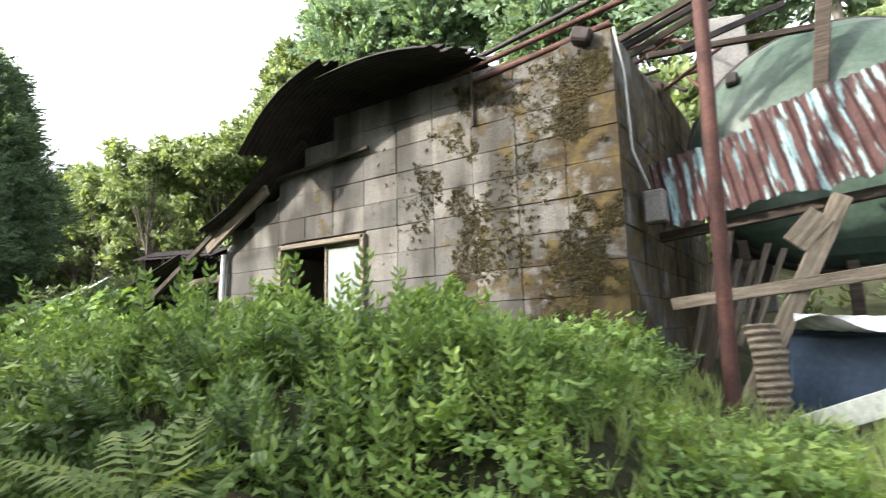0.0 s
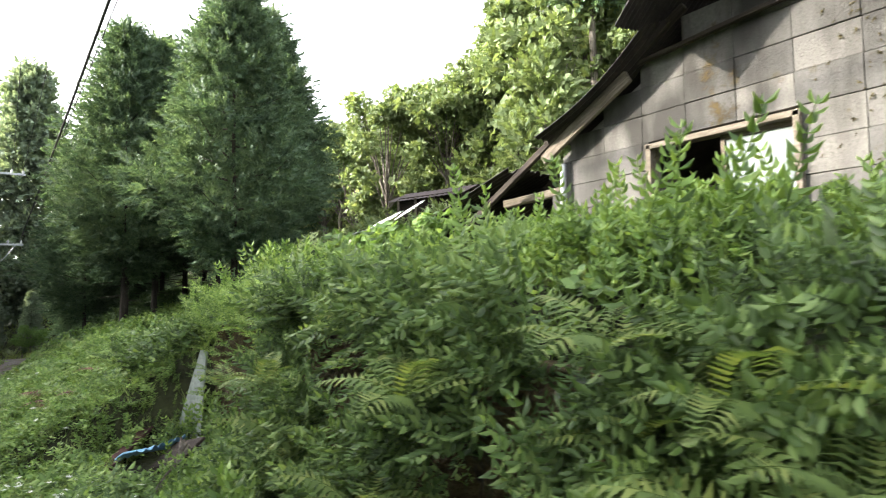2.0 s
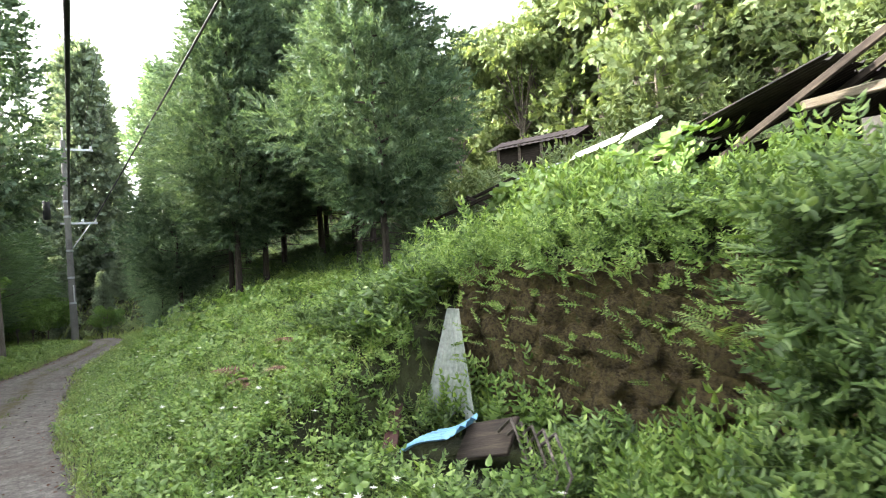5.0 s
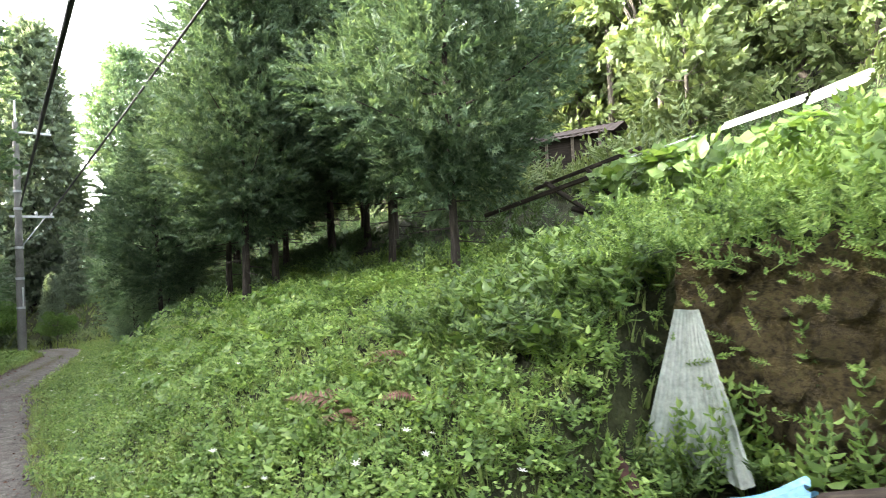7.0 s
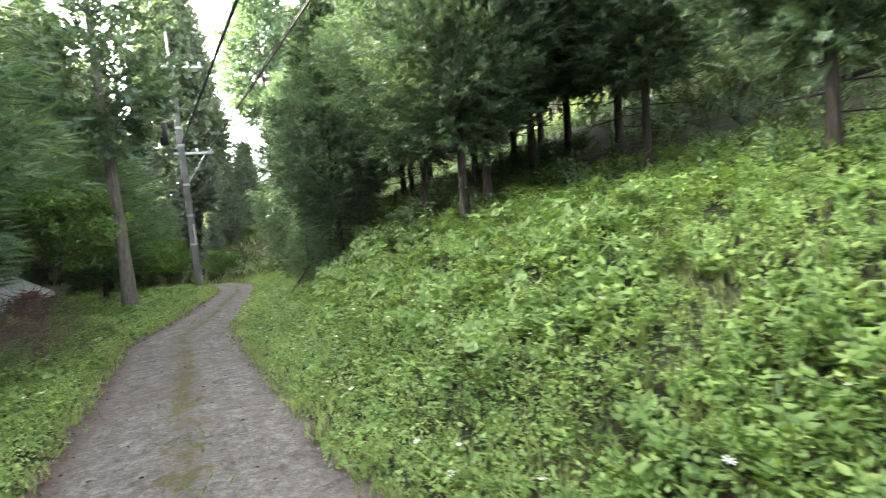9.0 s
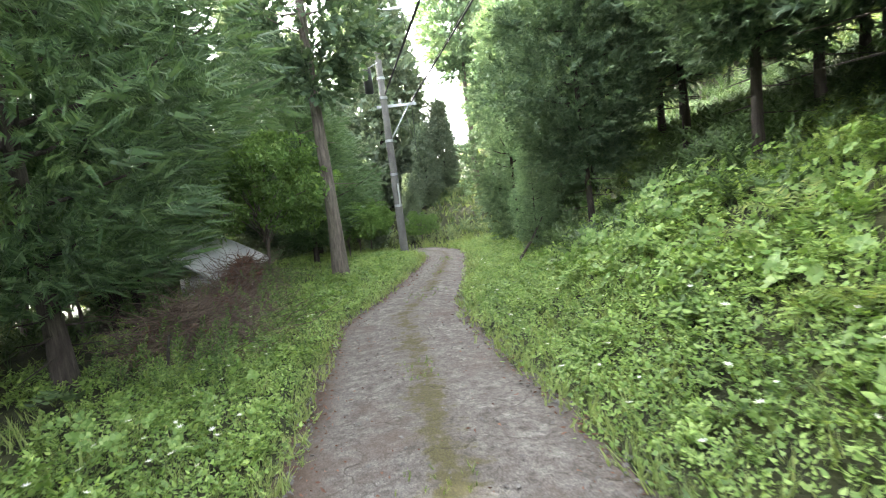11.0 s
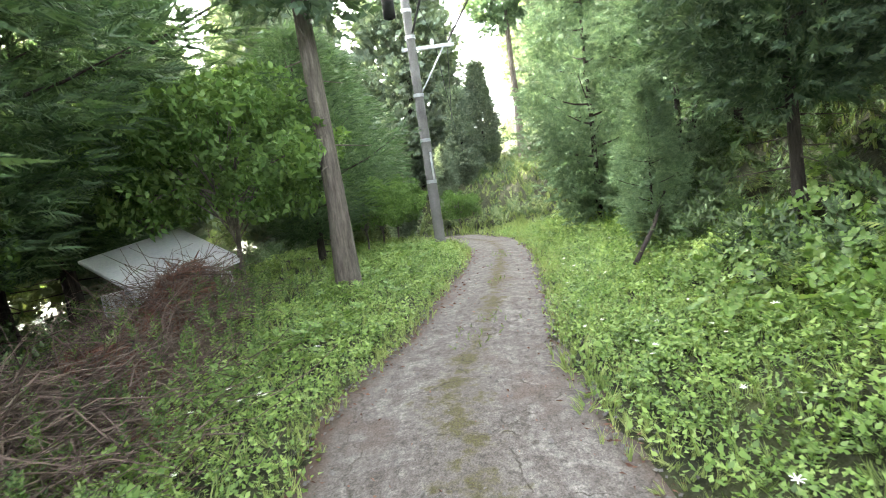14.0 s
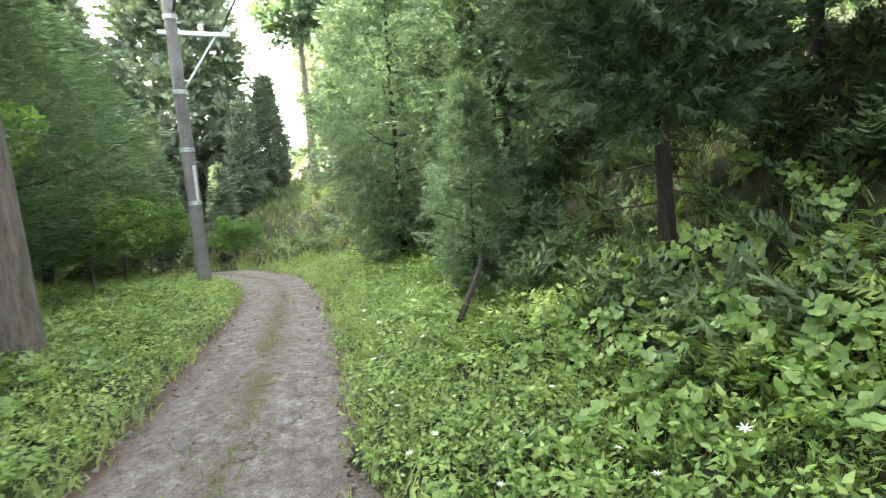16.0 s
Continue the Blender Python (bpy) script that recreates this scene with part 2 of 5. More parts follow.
    centre = math_("SUBTRACT", 1.0, math_("MULTIPLY", off, 7.0))
    moss = steps(nt, math_("ADD", math_("MULTIPLY", centre, 0.13), math_("ADD", math_("MULTIPLY", mid, 0.6), math_("MULTIPLY", pn(2.2, 4), 0.4))), 0.555, 0.64)
    rim = math_("ADD", math_("MULTIPLY", math_("MULTIPLY", off, off), 1.9), math_("MULTIPLY", mid, 0.6))
    col = blend(nt, steps(nt, rim, 0.58, 0.78), col, (0.065, 0.042, 0.03))
    col = blend(nt, moss, col, ramp(nt, fine, ((0.35, (0.045, 0.035, 0.021)), (0.65, (0.095, 0.09, 0.034)))))
    vo = node(nt, "ShaderNodeTexVoronoi", Scale=1.1)
    vo.feature = "DISTANCE_TO_EDGE"
    wob = nt.nodes.new("ShaderNodeVectorMath")
    wob.operation = "MULTIPLY_ADD"
    nn = node(nt, "ShaderNodeTexNoise", Scale=3.0, Detail=5)
    nt.links.new(geo.outputs["Position"], nn.inputs["Vector"])
    nt.links.new(nn.outputs["Color"], wob.inputs[0])
    wob.inputs[1].default_value = (0.5, 0.5, 0.5)
    nt.links.new(geo.outputs["Position"], wob.inputs[2])
    nt.links.new(wob.outputs[0], vo.inputs["Vector"])
    crack = steps(nt, vo.outputs["Distance"], 0.0, 0.013)
    col = blend(nt, math_("MULTIPLY", math_("SUBTRACT", 1.0, crack), steps(nt, mid, 0.4, 0.6)), col, (0.035, 0.028, 0.02))
    chips = steps(nt, pn(38, 3), 0.66, 0.7)
    col = blend(nt, math_("MULTIPLY", chips, 0.7), col, (0.04, 0.032, 0.026))
    nt.links.new(col, b.inputs["Base Color"])
    bump(nt, b, math_("ADD", math_("MULTIPLY", crack, 0.6), math_("ADD", math_("MULTIPLY", mid, 0.35), fine)), 0.8, 0.01)
    return m


M["road"] = road_material()


# ---- mesh tools ----
rng = np.random.default_rng(7)


def mesh_np(name, V, F, mats, smooth=False, index=None):
    """One mesh from arrays of corners and equal-sided faces."""
    V, F = np.asarray(V, np.float32), np.asarray(F, np.int32)
    me = bpy.data.meshes.new(name)
    me.vertices.add(len(V))
    me.vertices.foreach_set("co", V.ravel())
    k = F.shape[1]
    me.loops.add(F.size)
    me.loops.foreach_set("vertex_index", F.ravel())
    me.polygons.add(len(F))
    me.polygons.foreach_set("loop_start", np.arange(0, F.size, k, dtype=np.int32))
    me.polygons.foreach_set("loop_total", np.full(len(F), k, np.int32))
    for m in mats if isinstance(mats, (list, tuple)) else [mats]:
        me.materials.append(m)
    if index is not None:
        me.polygons.foreach_set("material_index", np.asarray(index, np.int32))
    if smooth:
        me.polygons.foreach_set("use_smooth", np.ones(len(F), bool))
    me.update(calc_edges=True)
    return me


def part(name, bm, material, parent=None, label=""):
    """Links a bmesh as one mesh object under a thing or a part."""
    me = bpy.data.meshes.new(name)
    bm.to_mesh(me)
    bm.free()
    me.materials.append(material)
    ob = new(name, me)
    if parent:
        ob.parent = parent
    return tagged(ob, label)


def thing(name, label, category, where=(0, 0, 0), turn=(0, 0, 0), group="", kind=""):
    ob = new(name)
    ob.empty_display_size = 0.1
    ob.matrix_world = pose(*where, *turn)
    return tagged(ob, label, category, group, kind)


def bm_box(size, at=(0, 0, 0), bevel=0.0, turn=None):
    bm = bmesh.new()
    bmesh.ops.create_cube(bm, size=1.0)
    bmesh.ops.scale(bm, vec=size, verts=bm.verts)
    if bevel:
        bmesh.ops.bevel(bm, geom=bm.edges[:], offset=bevel, segments=1, affect="EDGES")
    if turn:
        bmesh.ops.transform(bm, matrix=pose(0, 0, 0, *turn), verts=bm.verts)
    bmesh.ops.translate(bm, vec=at, verts=bm.verts)
    return bm


def tube_np(points, radii, sides=8, cap=True):
    """Corners and quads of a tapered tube along points."""
    P = np.asarray(points, float)
    T = np.gradient(P, axis=0)
    T /= np.linalg.norm(T, axis=1)[:, None] + 1e-9
    ref = np.where(np.abs(T[:, 2:3]) > 0.9, [[1.0, 0, 0]], [[0, 0, 1.0]])
    A = np.cross(T, ref)
    A /= np.linalg.norm(A, axis=1)[:, None] + 1e-9
    B = np.cross(T, A)
    a = np.linspace(0, 2 * np.pi, sides, endpoint=False)
    R = np.broadcast_to(np.asarray(radii, float), (len(P),))
    V = P[:, None] + R[:, None, None] * (np.cos(a)[None, :, None] * A[:, None] + np.sin(a)[None, :, None] * B[:, None])
    n = len(P)
    i, j = np.meshgrid(np.arange(n - 1), np.arange(sides), indexing="ij")
    k = (j + 1) % sides
    F = np.stack([i * sides + j, i * sides + k, (i + 1) * sides + k, (i + 1) * sides + j], -1).reshape(-1, 4)
    V = V.reshape(-1, 3)
    if cap:
        for e in (0, n - 1):
            c = len(V)
            V = np.vstack([V, P[e][None]])
            ring = e * sides + np.arange(sides)
            F = np.vstack([F, np.stack([ring, np.roll(ring, -1), np.full(sides, c), np.full(sides, c)], -1)]) if False else F
    return V, F


def join_np(pieces):
    Vs, Fs, n = [], [], 0
    for V, F in pieces:
        Vs.append(V)
        Fs.append(F + n)
        n += len(V)
    return np.vstack(Vs), np.vstack(Fs)


def tubes(name, pieces, material, parent=None, label="", smooth=True):
    V, F = join_np(pieces)
    ob = new(name, mesh_np(name, V, F, material, smooth))
    if parent:
        ob.parent = parent
    return tagged(ob, label)


def scatter(tmpl, pos, axis, roll, size):
    """The template (along +z), set out at many places, each along its axis."""
    V, F = tmpl
    Z = axis / (np.linalg.norm(axis, axis=1)[:, None] + 1e-9)
    ref = np.where(np.abs(Z[:, 2:3]) > 0.95, [[1.0, 0, 0]], [[0, 0, 1.0]])
    X = np.cross(ref, Z)
    X /= np.linalg.norm(X, axis=1)[:, None] + 1e-9
    Y = np.cross(Z, X)
    c, s = np.cos(roll)[:, None], np.sin(roll)[:, None]
    X, Y = c * X + s * Y, c * Y - s * X
    size = np.asarray(size, float).reshape(len(pos), -1, 1)
    W = (V[None, :, 0:1] * X[:, None] + V[None, :, 1:2] * Y[:, None] + V[None, :, 2:3] * Z[:, None]) * size + pos[:, None]
    G = F[None] + (np.arange(len(pos)) * len(V))[:, None, None]
    return W.reshape(-1, 3), G.reshape(-1, F.shape[1])


def leaf_np(length=1.0, width=0.4, fold=0.15, droop=0.2):
    """A pointed leaf along +z with its face to +y, four quads."""
    z = np.array([0, 0.3, 0.65, 1.0]) * length
    w = np.array([0.03, 0.5, 0.4, 0.0]) * width
    y = -droop * (z / length) ** 2 * length
    V = []
    for i in range(4):
        V += [(-w[i], y[i] + fold * w[i], z[i]), (0, y[i], z[i]), (w[i], y[i] + fold * w[i], z[i])]
    F = []
    for i in range(3):
        a = 3 * i
        F += [(a, a + 1, a + 4, a + 3), (a + 1, a + 2, a + 5, a + 4)]
    return np.array(V), np.array(F)


def small_leaf_np(length=1.0, width=0.4, droop=0.2):
    """A pointed leaf, folded along its rib."""
    V = np.array([(0, 0, 0), (width / 2, 0.1 * length, 0.42 * length), (0, -droop * length, length), (-width / 2, 0.1 * length, 0.42 * length)])
    return V, np.array([(0, 1, 2, 3)])


def round_leaf_np(length=1.0, width=0.4, droop=0.2):
    """A pointed oval leaf, two quads folded along the rib."""
    w, l = width / 2, length
    V = np.array([(0, 0, 0), (w * 0.85, 0.07 * l, 0.25 * l), (w * 0.8, 0.02 * l, 0.62 * l), (0, -droop * l, l), (-w * 0.8, 0.02 * l, 0.62 * l), (-w * 0.85, 0.07 * l, 0.25 * l)])
    return V, np.array([(0, 1, 2, 3), (0, 3, 4, 5)])


def many(leaf, rows):
    """Rows of (place, direction, roll, size) of one leaf."""
    p, d, r, s = (np.array(c, float) for c in zip(*rows))
    return scatter(leaf, p, d, r, s)


def weed_np(r, pairs=8, length=0.17, width=0.4, lean=0.1):
    """A stem with leaves in pairs, about one metre tall."""
    rows, bend = [], r.uniform(-lean, lean, 2)
    leaf = round_leaf_np(1, width, 0.42)
    stem = [(bend[0] * u * u, bend[1] * u * u, u) for u in np.linspace(0, 1, 3)]
    turn = r.uniform(0, 6.28)
    for i in range(pairs):
        u = 0.25 + 0.75 * i / (pairs - 1)
        turn += 1.57 + r.uniform(-0.3, 0.3)
        for k in range(2 if i < pairs - 1 else 3):
            a = turn + k * (np.pi if i < pairs - 1 else 2.1) + r.uniform(-0.2, 0.2)
            up = 0.08 + 0.42 * u * u + r.uniform(-0.25, 0.25)
            d = (np.cos(a), np.sin(a), up)
            rows.append(((bend[0] * u * u, bend[1] * u * u, u), d, np.pi + r.uniform(-0.4, 0.4), length * (1.5 - 0.7 * u) * r.uniform(0.8, 1.25)))
    return join_np([many(leaf, rows), tube_np(stem, np.linspace(0.009, 0.004, 3), 3)])


def herb_np(r, stems=4, leaves=6):
    """A low spreading herb with broad leaves held flat, one metre across at most."""
    leaf, rows, out = round_leaf_np(1, 0.62, 0.22), [], []
    for k in range(stems):
        a, o, top = k * 6.28 / stems + r.uniform(-0.6, 0.6), r.uniform(0.25, 0.6), r.uniform(0.45, 0.95)
        tip = np.array([np.cos(a) * o, np.sin(a) * o, top])
        out.append(tube_np([(0, 0, 0), tip * (0.4, 0.4, 0.6), tip], [0.012, 0.009, 0.004], 3))
        for i in range(leaves):
            u = 0.35 + 0.65 * i / (leaves - 1)
            p = tip * (u * u, u * u, u ** 0.8)
            g = a + i * 2.4 + r.uniform(-0.4, 0.4)
            rows.append((p, (np.cos(g), np.sin(g), r.uniform(-0.1, 0.35)), np.pi + r.uniform(-0.4, 0.4), 0.27 * r.uniform(0.5, 1.25)))
    return join_np([many(leaf, rows), *out])


def compound_np(r, stalks=5, leaflets=7, leaf_l=0.2):
    """A bushy clump of stalks with feathered leaves, about one metre."""
    leaf, rows, stems = round_leaf_np(1, 0.42, 0.25), [], []
    for s in range(stalks):
        a, out = r.uniform(0, 6.28), r.uniform(0.25, 0.6)
        P = np.array([(np.cos(a) * out * u ** 1.4, np.sin(a) * out * u ** 1.4, u * (1 - 0.25 * u) * r.uniform(0.9, 1.1)) for u in np.linspace(0, 1, 5)])
        stems.append(tube_np(P[::2], np.linspace(0.01, 0.004, 3), 3))
        for i in range(leaflets):
            u = 0.35 + 0.65 * i / (leaflets - 1)
            p = np.array([np.interp(u, np.linspace(0, 1, 5), P[:, c]) for c in range(3)])
            for k in (-1, 1):
                b = a + k * 1.2
                rows.append((p, (np.cos(b), np.sin(b), 0.25 + r.uniform(-0.2, 0.3)), np.pi + r.uniform(-0.3, 0.3), leaf_l * (1.25 - 0.5 * u) * r.uniform(0.8, 1.2)))
    return join_np([many(leaf, rows), *stems])


def tuft_np(r, blades=9, spread=0.5):
    """A tuft of grass, one metre tall."""
    out = []
    for _ in range(blades):
        a, h, o = r.uniform(0, 6.28), r.uniform(0.5, 1.0), r.uniform(0.1, spread)
        w = 0.014 * r.uniform(0.7, 1.5)
        sx, sy = -np.sin(a) * w, np.cos(a) * w
        x0, y0 = r.uniform(-0.08, 0.08, 2)
        V = []
        for u, k in ((0, 1), (0.5, 0.9), (1, 0.1)):
            cx, cy, cz = x0 + np.cos(a) * o * u * u, y0 + np.sin(a) * o * u * u, h * (u - 0.25 * u * u * o)
            V += [(cx - sx * k, cy - sy * k, cz), (cx + sx * k, cy + sy * k, cz)]
        out.append((np.array(V), np.array([(0, 1, 3, 2), (2, 3, 5, 4)])))
    return join_np(out)


def vine_np(r, leaves=6, size=0.3):
    """A patch of broad three-part vine leaves facing +z."""
    leaf, rows = leaf_np(1, 0.95, 0.12, 0.25), []
    for _ in range(leaves):
        p = (r.uniform(-0.5, 0.5), r.uniform(-0.5, 0.5), r.uniform(0, 0.25))
        a = r.uniform(0, 6.28)
        s = size * r.uniform(0.7, 1.3)
        for k, f in ((0, 1.0), (1.15, 0.75), (-1.15, 0.75)):
            rows.append((p, (np.cos(a + k), np.sin(a + k), 0.12), np.pi, s * f))
    return many(leaf, rows)


def frond_np(pairs=13):
    """A fern frond, one metre long, arching out along +x."""
    out, leaf, rows = [], small_leaf_np(1, 0.24, 0.15), []
    P = np.array([(u, 0, 0.55 * u - 0.62 * u * u + 0.12 * u) for u in np.linspace(0, 1, 7)])
    out.append(tube_np(P, np.linspace(0.008, 0.002, 7), 3))
    for i in range(pairs):
        u = 0.12 + 0.86 * i / (pairs - 1)
        p = np.array([np.interp(u, np.linspace(0, 1, 7), P[:, c]) for c in range(3)])
        s = 0.24 * np.sin(np.pi * min(1, 0.25 + 0.75 * u)) ** 0.8 + 0.03
        for k in (-1, 1):
            rows.append((p, (0.45, k, -0.12), 0.0 if k > 0 else np.pi, s))
    return join_np([many(leaf, rows), *out])


# ---- the lie of the land ----
def road_z(x):
    return np.interp(x, [-70, -45, -33, -27, -24, -18, -14, -10, -6, -3, 1, 6, 40], [-7.5, -5.0, -3.9, -3.5, -3.42, -3.36, -3.07, -2.82, -2.55, -2.36, -1.95, -1.75, -1.0])


def edge_r(x):
    return np.interp(x, [-70, -50, -40, -33, -29, -26, -23, -20, -12, -8.4, -3, 1, 6, 40], [-24, -13, -7.0, -4.8, -4.4, -4.7, -5.3, -6.0, -6.12, -5.8, -4.95, -3.6, -2.2, 8])


def lane_w(x):
    return np.interp(x, [-40, -27, -24, -21.5, -19.5, 10], [1.5, 1.25, 1.45, 1.6, 1.98, 2.0])


def soft_step(v, a, b):
    t = np.clip((v - a) / (b - a), 0, 1)
    return t * t * (3 - 2 * t)


def waves(x, y):
    return 0.5 * np.sin(1.3 * x + 0.7 * y) * np.cos(0.9 * y - 0.4 * x) + 0.3 * np.sin(2.9 * x - 1.7 * y + 1) + 0.2 * np.sin(5.1 * y + 3.3 * x)


def land(x, y):
    x, y = np.asarray(x, float), np.asarray(y, float)
    zr, er, wd = road_z(x), edge_r(x), lane_w(x)
    d = y - er
    near = np.interp(d, [0.15, 0.5, 1.2, 2.2, 3.0, 3.8, 5.0, 6.5], [0, 0.08, 0.55, 1.15, 1.55, 1.8, 2.1, 2.6]) * np.interp(x, [-18, -14.5, -11], [1, 0.88, 0.8])
    far = np.interp(d, [0.3, 1.4, 2.4, 3.1, 4.2, 6.5], [0, 0.12, 0.65, 1.35, 2.0, 2.6])
    w = soft_step(x, -19.9, -17.7)
    rise = far * (1 - w) + near * w + 0.33 * np.clip(d - 6.5, 0, 60) + 0.04 * np.maximum(d - 66.5, 0)
    side = zr + rise + 0.06 * waves(x, y) * soft_step(d, 0.3, 1.5)
    # the terrace that carries the block house
    low = zr + 0.05 * np.clip(d, 0, 3)
    high = np.interp(x, [-8, -6, -3, 0, 0.8, 3, 8], [-1.1, -0.95, -0.8, -0.78, -1.15, -1.2, -1.2]) + 0.3 * np.clip(y - 4.5, 0, 6) + 0.28 * np.clip(y - 10.5, 0, 55) + 0.05 * waves(x, y)
    lip = np.interp(x, [-8, -3, 1, 4], [-2.86, -2.86, -2.5, -1.4])
    wide = np.interp(x, [-4.5, -1, 3], [0.08, 0.9, 1.6])
    terr = low + (high - low) * soft_step(y, lip - wide * 0.4, lip + wide * 0.6 + 0.04)
    k = soft_step(x, -7.9, -7.5)
    z = side * (1 - k) + terr * k
    left = -(d + wd)
    lz = zr + 0.1 * np.clip(left - 0.2, 0, 2.5) - 0.2 * np.clip(left - 5.0, 0, 8) + 0.25 * np.clip(left - 22, 0, 60) + 0.06 * waves(x, y) * soft_step(left, 0.2, 1.2)
    z = np.where(left > 0, lz, z)
    on = (d < 0) & (left < 0)
    return np.where(on, zr - 0.012, z)


def band(stops):
    return np.concatenate([np.arange(a, b, s) for a, b, s in stops])


gx = band([(-420, -90, 30), (-90, -46, 3), (-46, -34, 0.8), (-34, 4, 0.22), (4, 12, 0.6), (12, 60, 4), (60, 430, 40)])
gy = band([(-420, -60, 30), (-60, -16, 3), (-16, -11, 0.5), (-11, 1.4, 0.16), (1.4, 10, 0.5), (10, 60, 3), (60, 430, 40)])
X, Y = np.meshgrid(gx, gy, indexing="ij")
Z = land(X, Y)
n, m = len(gx), len(gy)
i, j = np.meshgrid(np.arange(n - 1), np.arange(m - 1), indexing="ij")
quads = np.stack([i * m + j, (i + 1) * m + j, (i + 1) * m + j + 1, i * m + j + 1], -1).reshape(-1, 4)
ground = new("ground", mesh_np("ground", np.stack([X, Y, Z], -1).reshape(-1, 3), quads, M["soil"], True))
tagged(ground, "dark soil and leaf litter under the green growth", "ground", kind="structure")

xs = np.arange(-44, 12, 0.25)
us = np.linspace(0, 1, 9)
RX = np.repeat(xs, len(us)).reshape(len(xs), len(us))
ragged = 0.06 * np.sin(xs * 3.1) + 0.06 * np.sin(xs * 7.7 + 1)
RY = edge_r(xs)[:, None] + ragged[:, None] * (us == 1) - lane_w(xs)[:, None] * (1 - us[None]) + (0.07 * np.sin(xs * 2.3 + 2) + 0.05 * np.sin(xs * 6.1))[:, None] * (us == 0)
RZ = road_z(RX) + 0.012 * np.cos((us[None] - 0.5) * 9.0) + 0.006
n, m = RX.shape
i, j = np.meshgrid(np.arange(n - 1), np.arange(m - 1), indexing="ij")
quads = np.stack([i * m + j, (i + 1) * m + j, (i + 1) * m + j + 1, i * m + j + 1], -1).reshape(-1, 4)
me = mesh_np("road", np.stack([RX, RY, RZ], -1).reshape(-1, 3), quads, M["road"], True)
lay = me.uv_layers.new(name="UVMap")
uvs = np.stack([np.broadcast_to(us[None], RX.shape), RX], -1).reshape(-1, 2)[quads.ravel()]
lay.data.foreach_set("uv", uvs.astype(np.float32).ravel())
road = tagged(new("road", me), "narrow worn concrete lane with moss down its middle", "road", kind="structure")


# ---- the block house ----
BH, BL = 0.265, 0.437
bm = bm_box((BL - 0.004, 0.1, BH - 0.004), bevel=0.0035)
block_mesh = bpy.data.meshes.new("block")
bm.to_mesh(block_mesh)
bm.free()
block_mesh.materials.append(M["block"])


def wall_top(x):
    return np.minimum(1.78, 0.60 + 0.54 * (x + 4.95))


def prism(outline, y0, y1, axis="y"):
    """A slab with that outline in (x, z), from y0 to y1; for axis x the outline is in (y, z)."""
    bm = bmesh.new()
    put = (lambda a, z, t: (a, t, z)) if axis == "y" else (lambda a, z, t: (t, a, z))
    rings = [[bm.verts.new(put(a, z, t)) for a, z in outline] for t in (y0, y1)]
    bm.faces.new(rings[0])
    bm.faces.new(rings[1][::-1])
    for k in range(len(outline)):
        l = (k + 1) % len(outline)
        bm.faces.new((rings[0][l], rings[0][k], rings[1][k], rings[1][l]))
    bmesh.ops.recalc_face_normals(bm, faces=bm.faces[:])
    return bm


WL, WR, WT, WB = -3.87, -2.59, 0.495, -0.42   # the window's opening
Z0 = -0.795
wall_front = part("wall_front", prism([(-4.95, Z0 - 0.4), (WL, Z0 - 0.4), (WL, 1.18), (-4.95, 0.60)], 0.05, 0.19), M["mortar"])
tagged(wall_front, "block wall with a stepped gable, stained dark and mossy", "wall", kind="structure")
part("wall_core", prism([(WR, Z0 - 0.4), (-0.05, Z0 - 0.4), (-0.05, 1.77), (-2.76, 1.77), (WR, 1.77)], 0.05, 0.19), M["mortar"], wall_front)
part("wall_core", prism([(WL, Z0 - 0.4), (WR, Z0 - 0.4), (WR, WB), (WL, WB)], 0.05, 0.19), M["mortar"], wall_front)
part("wall_core", prism([(WL, WT), (WR, WT), (WR, 1.77), (-2.76, 1.77), (WL, 1.18)], 0.05, 0.19), M["mortar"], wall_front)
wall_side = part("wall_side", prism([(0.19, Z0 - 0.4), (3.9, Z0 - 0.4), (3.9, 2.3), (0.19, 1.85)], -0.19, -0.05, "x"), M["mortar"])
tagged(wall_side, "shaded block side wall, green with algae", "wall", kind="structure")
wall_left = part("wall_left", prism([(0.19, Z0 - 0.4), (3.9, Z0 - 0.4), (3.9, 0.55), (0.19, 0.55)], -4.95, -4.8, "x"), M["mortar"])
tagged(wall_left, "low block wall under the eave", "wall", kind="structure")
# Unseen rear wall and floor; the room's shade is in their colour.
wall_back = part("wall_back", prism([(-4.8, Z0 - 0.4), (-0.19, Z0 - 0.4), (-0.19, 1.9), (-2.7, 1.9), (-4.8, 0.6)], 3.76, 3.9), M["interior_shade"])
tagged(wall_back, "unseen rear wall of the block house, shade put into its colour", "wall", kind="structure")
floor = part("floor", bm_box((4.7, 3.8, 0.1), (-2.45, 1.95, Z0 - 0.02)), M["interior_shade"])
tagged(floor, "unseen floor of the block house, shade put into its colour", "floor", kind="structure")


def lay_block(parent, x0, x1, z0, z1, at, turn):
    ob = new("block", block_mesh)
    ob.parent = parent
    sx, sz = (x1 - x0) / BL, (z1 - z0) / BH
    c = (x0 + x1) / 2
    out = rng.uniform(-0.008, 0.006)
    spot = (c, at + out, (z0 + z1) / 2) if not turn else (at - out, c, (z0 + z1) / 2)
    ob.matrix_basis = pose(*spot, rng.uniform(-0.5, 0.5), rng.uniform(-0.4, 0.4), turn + rng.uniform(-0.6, 0.6)) @ Matrix.Diagonal((sx, 1, sz, 1))


for row in range(-4, 7):
    z0, z1 = row * BH, row * BH + BH
    for col in range(-1, 13):
        x1 = -col * BL
        x0 = x1 - BL
        x0, x1 = max(x0, -4.95), min(x1, 0.0)
        if x1 - x0 < 0.08 or z1 > wall_top((x0 + x1) / 2) + 0.12 or z0 < Z0 - 0.3:
            continue
